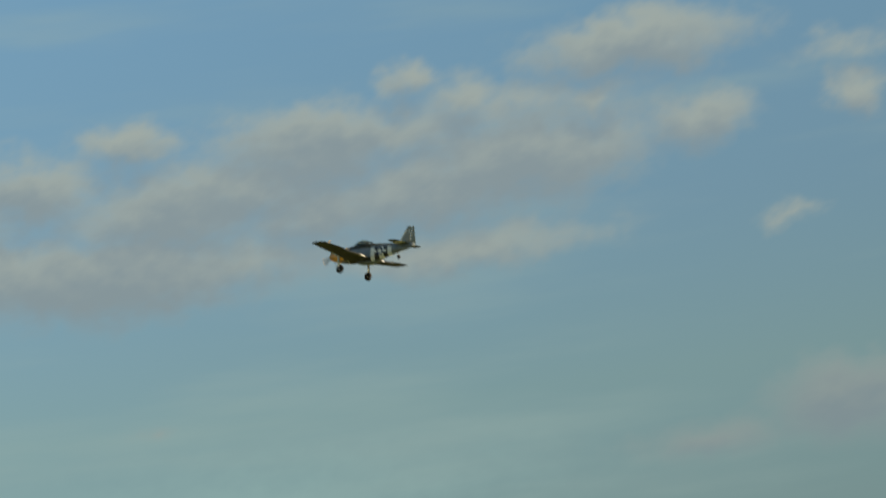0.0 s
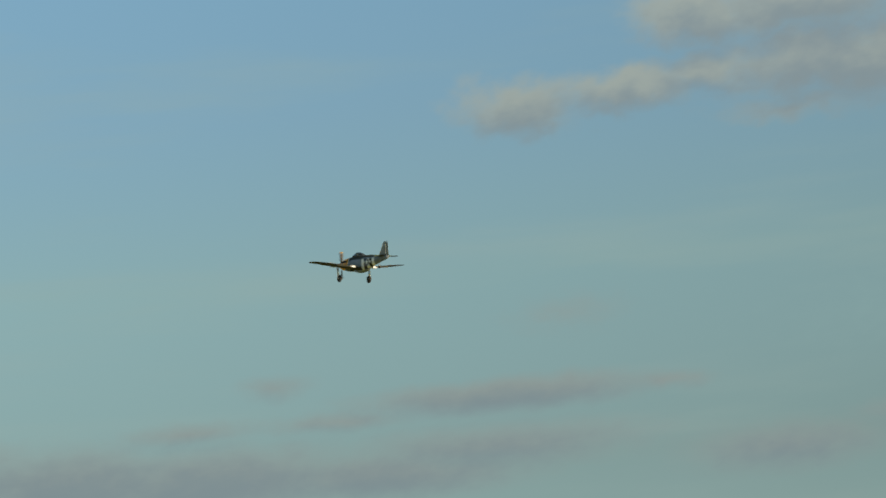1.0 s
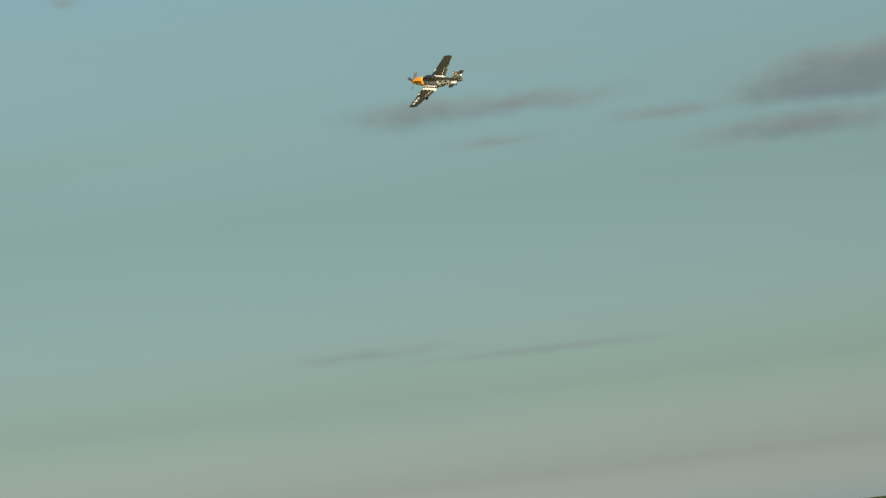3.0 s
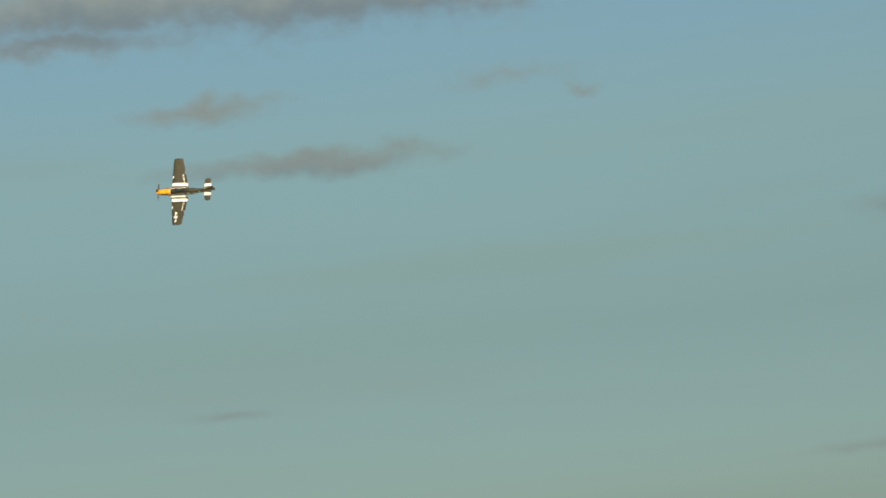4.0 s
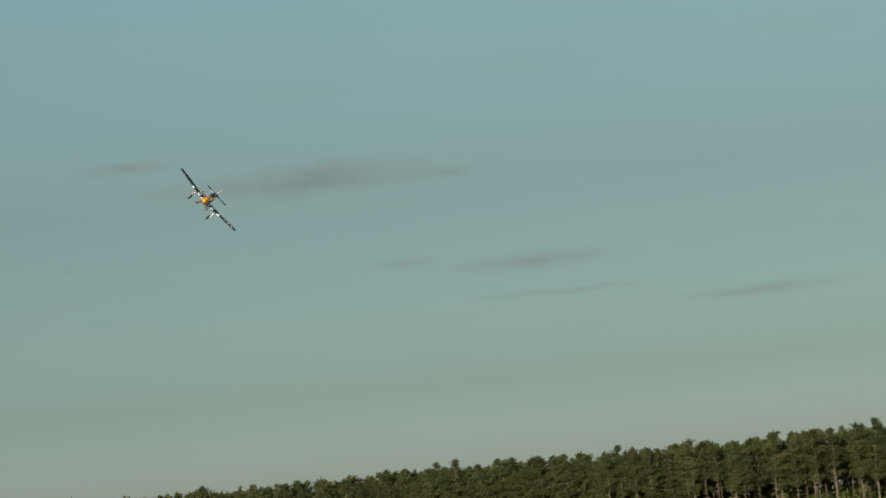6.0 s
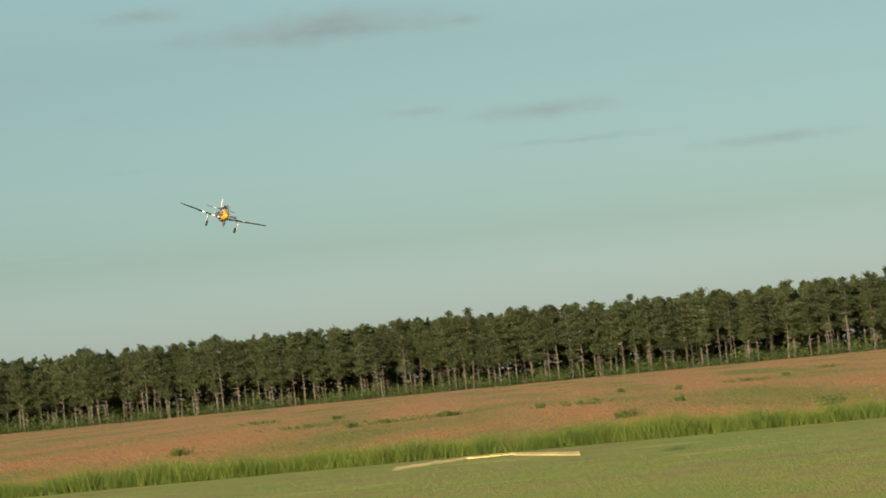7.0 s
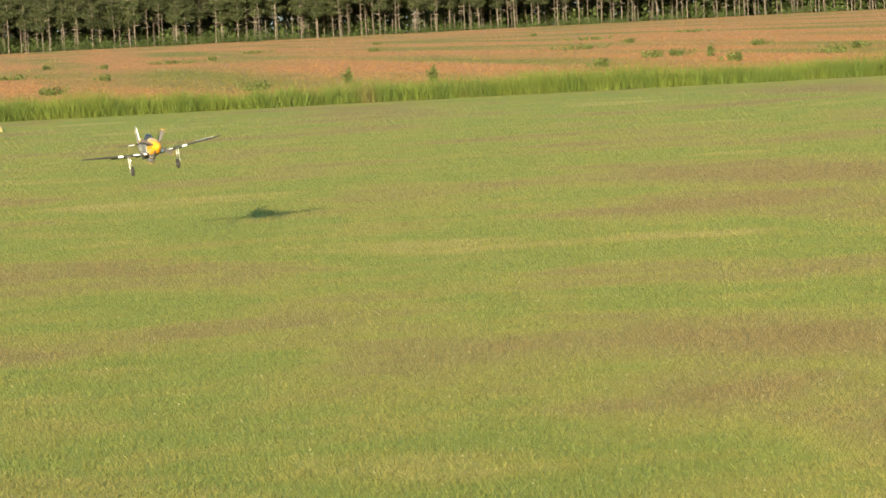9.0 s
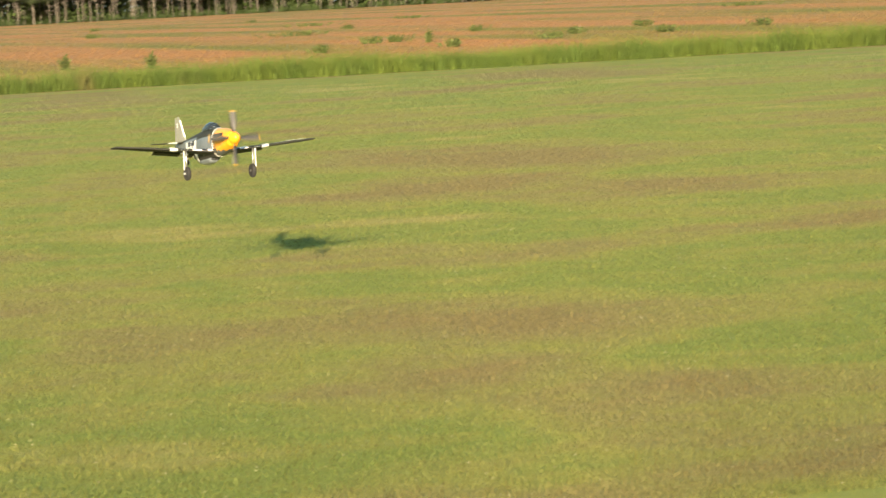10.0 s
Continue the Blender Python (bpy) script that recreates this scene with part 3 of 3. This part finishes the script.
def loft(rings, cap=True):
    """Verts and faces through closed rings of equal count; the faces come ring by ring."""
    n = len(rings[0])
    verts = [v for ring in rings for v in ring]
    faces = []
    for k in range(len(rings) - 1):
        for i in range(n):
            j = (i + 1) % n
            faces.append((k * n + i, k * n + j, (k + 1) * n + j, (k + 1) * n + i))
    if cap:
        faces += [tuple(range(n))[::-1], tuple((len(rings) - 1) * n + i for i in range(n))]
    return verts, faces


PROFILE = ((0.43, 0.047, 0.048, -0.050), (0.36, 0.060, 0.070, -0.078), (0.25, 0.068, 0.088, -0.102), (0.14, 0.070, 0.096, -0.117), (0.05, 0.070, 0.100, -0.122), (-0.10, 0.070, 0.100, -0.132), (-0.25, 0.064, 0.094, -0.146), (-0.35, 0.055, 0.085, -0.118), (-0.45, 0.045, 0.075, -0.086), (-0.60, 0.032, 0.062, -0.056), (-0.75, 0.020, 0.052, -0.030), (-0.87, 0.007, 0.040, -0.008))


def section(x, grow=0.0, n=28):
    xs = [p[0] for p in PROFILE][::-1]
    w, zt, zb = (float(np.interp(x, xs, [p[i] for p in PROFILE][::-1])) for i in (1, 2, 3))
    w, zt, zb, ring = w + grow, zt + grow, zb - grow, []
    for i in range(n):
        t = 2 * math.pi * i / n
        c, s = math.cos(t), math.sin(t)
        c, s = math.copysign(abs(c) ** 0.8, c), math.copysign(abs(s) ** 0.85, s)
        ring.append((x, w * c, (zt + zb) / 2 + (zt - zb) / 2 * s))
    return ring


def hull(name, stations, pick, mats, label=""):
    rings = [section(x) for x in stations]
    verts, faces = loft(rings)
    slots = []
    for f in faces:
        c = np.mean([verts[i] for i in f], axis=0)
        slots.append(pick(c))
    return shape(name, verts, faces, mats, label=label, slots=slots)


STRIPES = (-0.225, -0.285, -0.350, -0.415, -0.475, -0.535)
stations = sorted({0.14, 0.09, 0.05, 0.0, -0.05, -0.10, -0.16, *STRIPES, -0.25, -0.31, -0.38, -0.45, -0.60, -0.68, -0.75, -0.82, -0.87}, reverse=True)


def side(c):
    if STRIPES[-1] < c[0] < STRIPES[0] and c[2] < 0.030:
        return 2 if sum(c[0] < s for s in STRIPES) % 2 else 3
    if c[2] < -0.085 and c[0] > -0.30:
        return 4
    return 0 if c[2] > 0.045 else 1


hull("fuselage", stations, side, [OLIVE, GREY, WHITE, BLACK, BELLY], "grey fuselage with olive spine and black-white bands")
hull("nose_cowl", (0.43, 0.40, 0.36, 0.31, 0.25, 0.20, 0.1405), lambda c: 1 if c[2] < -0.062 - 0.10 * (c[0] - 0.14) else 0, [YELLOW, CHIN], "glossy yellow-orange nose cowl with a grey chin")

# pale band where cowl and fuselage meet
shape("cowl_band", *loft([section(x, g) for x, g in ((0.146, 0.0004), (0.145, 0.0022), (0.137, 0.0022), (0.136, 0.0004))], cap=False), [WHITE], label="thin cream band round the fuselage")

# belly scoop
rings = []
for x, w, zt, zb in ((0.00, 0.038, -0.105, -0.142), (-0.06, 0.042, -0.105, -0.156), (-0.16, 0.044, -0.10, -0.164), (-0.27, 0.038, -0.09, -0.152), (-0.40, 0.022, -0.07, -0.105)):
    rings.append([(x, w * math.cos(2 * math.pi * i / 16), (zt + zb) / 2 + (zt - zb) / 2 * math.sin(2 * math.pi * i / 16)) for i in range(16)])
shape("belly_scoop", *loft(rings), [GREY])
# flat black disc paints the dark inside of the scoop's mouth
shape("scoop_mouth", *loft([[(x, 0.034 * math.cos(2 * math.pi * i / 12), -0.126 + 0.011 * math.sin(2 * math.pi * i / 12)) for i in range(12)] for x in (0.0035, -0.004)]), [BLACK])

# bubble canopy and its frame
rings = []
for x, h, w in ((0.085, 0.002, 0.02), (0.06, 0.030, 0.036), (0.02, 0.052, 0.044), (-0.04, 0.062, 0.046), (-0.10, 0.056, 0.044), (-0.17, 0.034, 0.036), (-0.235, 0.004, 0.014)):
    rings.append([(x, w * math.cos(math.pi * i / 14 * 1.0), 0.090 + (h + 0.004) * math.sin(math.pi * i / 14)) for i in range(15)])
shape("canopy", *loft(rings), [DARKGLASS], label="clear bubble canopy")
for x, h, w in ((0.062, 0.029, 0.037), (0.018, 0.053, 0.0455)):
    ring = [[(x + dx, (w + 0.002) * math.cos(math.pi * i / 14), 0.090 + (h + 0.007) * math.sin(math.pi * i / 14)) for i in range(15)] for dx in (0.004, -0.004)]
    shape("canopy_frame", *loft(ring, cap=False), [OLIVE])
shape("cockpit_tub", *loft([[(x, 0.034 * math.cos(2 * math.pi * i / 10), 0.096 + 0.018 * math.sin(2 * math.pi * i / 10)) for i in range(10)] for x in (0.03, -0.14)]), [BLACK])


def foil(le, te, y, z, ratio=0.125, n=9):
    """One closed ring of a wing's section at span y."""
    chord, up, down = le - te, [], []
    for i in range(n + 1):
        u = (1 - math.cos(math.pi * i / n)) / 2
        h = chord * ratio * 2.6 * (0.2969 * math.sqrt(u) - 0.126 * u - 0.3516 * u * u + 0.2843 * u ** 3 - 0.1036 * u ** 4) * 1.9
        up.append((le - chord * u, y, z + h * 1.05))
        down.append((le - chord * u, y, z - h * 0.75))
    return up + down[-2:0:-1]


def panel(name, stations, le, te, z, pick, mats, label="", ratio=0.125, rounded=0.0):
    rings, n = [], len(stations)
    for y in stations:
        a, b = le(abs(y)), te(abs(y))
        f = max(0.0, (abs(y) - (abs(stations[-1]) - rounded)) / rounded) if rounded else 0
        cut = (1 - math.sqrt(max(0.0, 1 - f * f))) * (a - b) * 0.42
        rings.append(foil(a - cut, b + cut, y, z(abs(y)), ratio * (1 - 0.35 * abs(y) / abs(stations[-1]))))
    verts, faces = loft(rings)
    slots = [pick(np.mean([verts[i] for i in f], axis=0), i % len(rings[0])) for i, f in enumerate(faces)]
    return shape(name, verts, faces, mats, label=label, slots=slots)


def lead(y):
    return 0.150 - 0.068 * y + (0.055 * (0.17 - y) / 0.12 if y < 0.17 else 0)


def trail(y):
    return -0.250 + 0.172 * y


def height(y):
    return -0.082 + 0.090 * y


HALF = 18


def wing_tone(c, i):
    y = abs(c[1])
    if i >= 10:
        return 1
    if 0.082 < y < 0.112 or 0.152 < y < 0.222:
        return 2
    if y < 0.152:
        return 3 if y > 0.112 else 0
    return 0 if i < 9 else 1


span = (0.0, 0.05, 0.082, 0.112, 0.152, 0.17, 0.222, 0.30, 0.40, 0.50, 0.60, 0.68, 0.74, 0.77, 0.78, 0.788, 0.795, 0.80)
for s in (1, -1):
    wing = panel("wing", [s * y for y in span], lead, lambda y: trail(y) + (0.062 if 0.10 < y < 0.44 else 0.05 if y <= 0.10 else 0.0), height, wing_tone, [OLIVE, BELLY, WHITE, BLACK], "olive wing with white bands near the fuselage", rounded=0.03)
    # flap, drooped for the landing
    rings = []
    for y in (0.105, 0.152, 0.1525, 0.222, 0.2225, 0.30, 0.44):
        x0, x1, zz = trail(y) + 0.060, trail(y), height(y) - 0.002
        rings.append([(x0, s * y, zz + 0.010), ((x0 + x1) / 2, s * y, zz + 0.000), (x1, s * y, zz - 0.020), (x1 + 0.001, s * y, zz - 0.023), ((x0 + x1) / 2, s * y, zz - 0.013), (x0, s * y, zz - 0.008)])
    verts, faces = loft(rings)
    shape("flap", verts, faces, [OLIVE, WHITE, BELLY], label="olive landing flap lowered behind the wing", slots=[1 if 0.152 < abs(np.mean([verts[i][1] for i in f])) < 0.222 else 0 for f in faces], smooth=False)
    # white strip that paints the gloss on the hinge line ahead of the flap
    hinge = [[(trail(y) + 0.066 + dx, s * y, height(y) + 0.004 + dz) for dx, dz in ((0.005, 0), (0.005, 0.004), (-0.006, 0.004), (-0.006, 0))] for y in (0.225, 0.30, 0.44)]
    shape("hinge_gloss_strip", *loft(hinge), [WHITE], smooth=False)
    # aileron gap as a dark raised line
    gap = [[(trail(y) + 0.050 + dx, s * y, height(y) + 0.0085 - 0.004 * y + dz) for dx, dz in ((0.002, 0), (0.002, 0.003), (-0.002, 0.003), (-0.002, 0))] for y in (0.46, 0.60, 0.72)]
    shape("aileron_gap", *loft(gap), [BLACK], smooth=False)
    # guns on the leading edge
    for y in (0.27, 0.29, 0.31):
        shape("gun_barrel", *loft([[(lead(y) + dx, s * y + 0.004 * math.cos(t), height(y) + 0.004 * math.sin(t)) for t in (0, 1.05, 2.1, 3.14, 4.19, 5.24)] for dx in (0.022, -0.01)]), [STEEL])
    # pale patch on the leading edge, outboard of the guns
    shape("edge_patch", *loft([[(lead(y) + dx, s * y, height(y) + dz) for dx, dz in ((-0.030, 0.0150), (-0.008, 0.0125), (0.003, 0.0), (-0.008, -0.0105), (-0.030, -0.0125))] for y in (0.335, 0.392)]), [WHITE], label="cream patch on the wing's leading edge")
    # tailplane
    panel("tailplane", [s * y for y in (0.0, 0.04, 0.072, 0.11, 0.140, 0.18, 0.22, 0.245, 0.257, 0.265)], lambda y: -0.615 - 0.13 * y, lambda y: -0.79 + 0.08 * y, lambda y: 0.042, lambda c, i: 1 if 0.072 < abs(c[1]) < 0.140 else 0, [OLIVE, WHITE], "olive tailplane with a white band", 0.09, 0.022)
    # landing gear
    leg = shape("landing_gear", *loft([[(x + 0.0065 * math.cos(t), s * 0.265 + 0.0065 * math.sin(t), z) for t in np.linspace(0, 2 * math.pi, 10, endpoint=False)] for x, z in ((0.105, -0.05), (0.096, -0.14), (0.088, -0.217))]), [STEEL], label="steel landing gear leg")
    shape("gear_door", *loft([[(x0 + dx, s * (0.265 + 0.018 + dy), z) for dx, dy in ((0.011, 0), (0.011, 0.004), (-0.011, 0.004), (-0.011, 0))] for x0, z in ((0.106, -0.055), (0.099, -0.12), (0.094, -0.205))]), [WHITE], leg, "off-white gear door", smooth=False)
    shape("axle", *loft([[(0.086 + 0.006 * math.cos(t), y, -0.231 + 0.006 * math.sin(t)) for t in np.linspace(0, 2 * math.pi, 8, endpoint=False)] for y in (s * 0.243, s * 0.288)]), [STEEL], leg)
    for name, mat, outline in (("tyre", RUBBER, ((0.030, -0.014), (0.044, -0.016), (0.052, -0.010), (0.054, 0.0), (0.052, 0.010), (0.044, 0.016), (0.030, 0.014))), ("wheel_hub", STEEL, ((0.004, -0.013), (0.028, -0.013), (0.031, 0.0), (0.028, 0.013), (0.004, 0.013)))):
        rings = [[(0.086 + r * math.cos(t), s * 0.260 + w, -0.231 + r * math.sin(t)) for t in np.linspace(0, 2 * math.pi, 20, endpoint=False)] for r, w in outline]
        shape(name, *loft(rings), [mat], leg)
    # exhaust stacks in a dark recess
    panel_x = (0.345, 0.19)
    shape("exhaust_panel", *loft([[(x, s * (0.0665 - 0.012 * (x > 0.3) + dy), 0.036 + dz) for dy, dz in ((0.0, -0.013), (0.006, -0.013), (0.006, 0.013), (0.0, 0.013))] for x in panel_x]), [BLACK], smooth=False)
    for i in range(6):
        x = 0.335 - 0.026 * i
        shape("exhaust_stack", *loft([[(x - dx + 0.006 * math.cos(t), s * (0.060 - 0.008 * (x > 0.3) + dx), 0.038 + 0.006 * math.sin(t)) for t in (0, 1.05, 2.1, 3.14, 4.19, 5.24)] for dx in (0.0, 0.018)]), [BELLY])
    # unreadable tail marking as plain bars
    for z, w in ((0.196, 0.020), (0.176, 0.020)):
        shape("tail_marking", [(-0.785 + dx, s * (0.0085 + dy), z + dz) for dx in (-w / 2, w / 2) for dy in (0, 0.002) for dz in (-0.006, 0.006)], [(0, 1, 3, 2), (4, 6, 7, 5), (0, 4, 5, 1), (2, 3, 7, 6), (0, 2, 6, 4), (1, 5, 7, 3)], [WHITE], smooth=False)

# fin and rudder, stood up from the same section
for name, a0, a1, b0, b1, mats, label in (("fin", -0.58, -0.745, -0.80, -0.815, [DRAB], "grey-olive tail fin"), ("rudder", -0.802, -0.817, -0.885, -0.855, [DRAB], "grey-olive rudder")):
    rings = []
    for z in (0.03, 0.08, 0.13, 0.18, 0.225, 0.243, 0.251):
        f = (z - 0.03) / 0.221
        dip = 0.0 if z < 0.22 else (z - 0.22) * 0.5
        le, te = a0 + (a1 - a0) * min(1, f * 1.0) ** 0.75 - dip, b0 + (b1 - b0) * f + dip * 0.3
        rings.append([(x, z, y) for x, z, y in foil(le, te, z, 0, 0.075 if name == "fin" else 0.06)])
    rings = [[(x, y, z) for x, z, y in ring] for ring in rings]
    shape(name, *loft(rings), mats, label=label)

# white strip that paints sunlight along the leading edge of the fin
edge = [[(-0.58 - 0.165 * ((z - 0.03) / 0.221) ** 0.75 + dx, dy, z) for dx, dy in ((0.004, 0.0), (-0.002, 0.0045), (-0.016, 0.0075), (-0.016, -0.0075), (-0.002, -0.0045))] for z in (0.085, 0.13, 0.18, 0.222)]
shape("fin_edge_highlight", *loft(edge), [WHITE], label="white strip painted as the sunlit leading edge of the fin")

# tail wheel
tail = shape("tail_gear", *loft([[(x + 0.005 * math.cos(t), 0.005 * math.sin(t), z) for t in np.linspace(0, 2 * math.pi, 8, endpoint=False)] for x, z in ((-0.60, -0.05), (-0.625, -0.105))]), [STEEL])
shape("tail_tyre", *loft([[(-0.625 + r * math.cos(t), w, -0.112 + r * math.sin(t)) for t in np.linspace(0, 2 * math.pi, 14, endpoint=False)] for r, w in ((0.008, -0.009), (0.022, -0.008), (0.026, 0), (0.022, 0.008), (0.008, 0.009))]), [RUBBER], tail)


# star-and-bar markings: left wing above and both sides of the fuselage
def star(r, z):
    pts = [(r * (1 if i % 2 == 0 else 0.40) * math.cos(math.pi * i / 5), r * (1 if i % 2 == 0 else 0.40) * math.sin(math.pi * i / 5)) for i in range(10)]
    verts = [(x, y, z + h) for h in (0, 0.0012) for x, y in pts]
    return verts, [tuple(range(10))[::-1], tuple(range(10, 20))] + [(i, (i + 1) % 10, 10 + (i + 1) % 10, 10 + i) for i in range(10)]


def insignia(m):
    disc = shape("insignia_disc", *loft([[(0.062 * math.cos(t), 0.062 * math.sin(t), z) for t in np.linspace(0, 2 * math.pi, 24, endpoint=False)] for z in (0, 0.0012)]), [BLUE], label="dark blue roundel", smooth=False, m=m)
    shape("insignia_star", *star(0.058, 0.0013), [WHITE], disc, "white star", smooth=False)
    for s in (1, -1):
        shape("insignia_bar", [(x, s * y, z) for x in (-0.018, 0.018) for y in (0.064, 0.122) for z in (0, 0.0014)], [(0, 1, 3, 2), (4, 6, 7, 5), (0, 4, 5, 1), (2, 3, 7, 6), (0, 2, 6, 4), (1, 5, 7, 3)], [WHITE], disc, smooth=False)


insignia(pose(0.018 * K, 0.605 * K, (height(0.605) + 0.0132) * K, 5.0, 1.0, 0))
for s in (1, -1):
    turn = Matrix(((0, s, 0), (0, 0, s), (1, 0, 0))).to_4x4()
    insignia(Matrix.Translation((-0.365 * K, s * 0.0565 * K, -0.018 * K)) @ Matrix.Rotation(radians(s * 5.0), 4, "Z") @ turn @ Matrix.Scale(0.78, 4))

# propeller and spinner, turning together
propeller = shape("propeller", *loft([[(x - 0.435, r * math.cos(t), r * math.sin(t)) for t in np.linspace(0, 2 * math.pi, 24, endpoint=False)] for x, r in ((0.425, 0.047), (0.44, 0.0475), (0.455, 0.044), (0.472, 0.036), (0.488, 0.024), (0.498, 0.010), (0.500, 0.002))]), [YELLOW], label="yellow spinner with dark propeller blades")
propeller.matrix_basis = pose(0.435 * K, 0, 0)
for i in range(4):
    rings = []
    for r, w, tw in ((0.030, 0.010, 60), (0.060, 0.017, 50), (0.100, 0.024, 38), (0.150, 0.026, 28), (0.193, 0.023, 23), (0.1935, 0.023, 23), (0.202, 0.018, 22), (0.208, 0.009, 21)):
        c, s = math.cos(radians(tw)), math.sin(radians(tw))
        rings.append([(u * s + v * c * 0.2, u * c - v * s * 0.2, r) for u, v in ((-w, 0), (-w * 0.4, 0.014), (w, 0.004), (w, -0.004), (-w * 0.4, -0.006))])
    verts, faces = loft(rings)
    shape("propeller_blade", verts, faces, [BLADEPAINT, TIP], propeller, "black blade with a dull yellow tip", slots=[1 if np.mean([verts[k][2] for k in f]) > 0.1933 else 0 for f in faces], m=pose(0, 0, 0, 90 * i, 0, 0))


def flown(x, y, z, heading, climb, bank):
    """The airplane's pose: heading from north to the east, climb, and bank with the right wing down."""
    h, p, b = radians(heading), radians(climb), radians(bank)
    f = Vector((math.sin(h) * math.cos(p), math.cos(h) * math.cos(p), math.sin(p)))
    r0 = Vector((math.cos(h), -math.sin(h), 0))
    u0 = r0.cross(f)
    left = -(r0 * math.cos(b) - u0 * math.sin(b))
    up = u0 * math.cos(b) + r0 * math.sin(b)
    m = Matrix((f, left, up)).transposed().to_4x4()
    m.translation = (x, y, z)
    return m


def motions():
    walk(airplane, [
        (0.0, flown(22.801, 4.319, 7.562, 29.2, 8.1, 4.4)),
        (0.5, flown(23.955, 9.339, 7.587, 28.1, 3.8, 5.7)),
        (1.0, flown(24.901, 14.180, 7.424, 27.8, 6.7, -0.4)),
        (1.5, flown(25.465, 18.711, 7.560, 21.2, 6.8, -15.6)),
        (2.0, flown(25.365, 23.113, 7.741, 11.9, 4.0, -24.5)),
        (2.5, flown(24.789, 27.887, 7.721, 3.0, 8.9, -40.6)),
        (2.7, flown(24.157, 29.925, 7.877, -5.9, 10.9, -40.2)),
        (3.8, flown(16.081, 39.764, 9.651, -49.0, 6.6, -72.6)),
        (4.0, flown(13.885, 41.166, 9.758, -59.0, 3.8, -79.1)),
        (4.5, flown(7.668, 42.176, 9.577, -92.1, -0.7, -78.2)),
        (5.0, flown(1.887, 41.545, 8.773, -123.7, -3.2, -71.7)),
        (5.5, flown(-2.671, 39.249, 7.718, -153.6, -7.8, -69.5)),
        (5.7, flown(-3.708, 38.358, 7.252, -164.3, -9.5, -66.6)),
        (6.8, flown(-4.350, 35.757, 4.510, -190.9, -6.8, -24.2)),
        (7.0, flown(-3.975, 34.853, 4.076, -191.7, -8.6, -19.8)),
        (7.5, flown(-2.770, 31.420, 3.054, -194.1, -7.6, -13.1)),
        (8.0, flown(-1.328, 28.137, 2.098, -191.7, -8.1, -4.4)),
        (8.5, flown(0.054, 25.509, 1.189, -192.2, -3.8, 1.0)),
        (9.0, flown(1.245, 21.982, 0.850, -186.2, 2.3, 6.5)),
        (9.5, flown(1.998, 18.015, 0.871, -190.9, 6.2, 1.3)),
        (10.0, flown(2.633, 14.560, 0.990, -189.9, 5.6, -1.5)),
    ])
    walk(propeller, [(i / 30, pose(0.435 * K, 0, 0, 60 + 88 * i, 0, 0)) for i in range(301)])


motions()
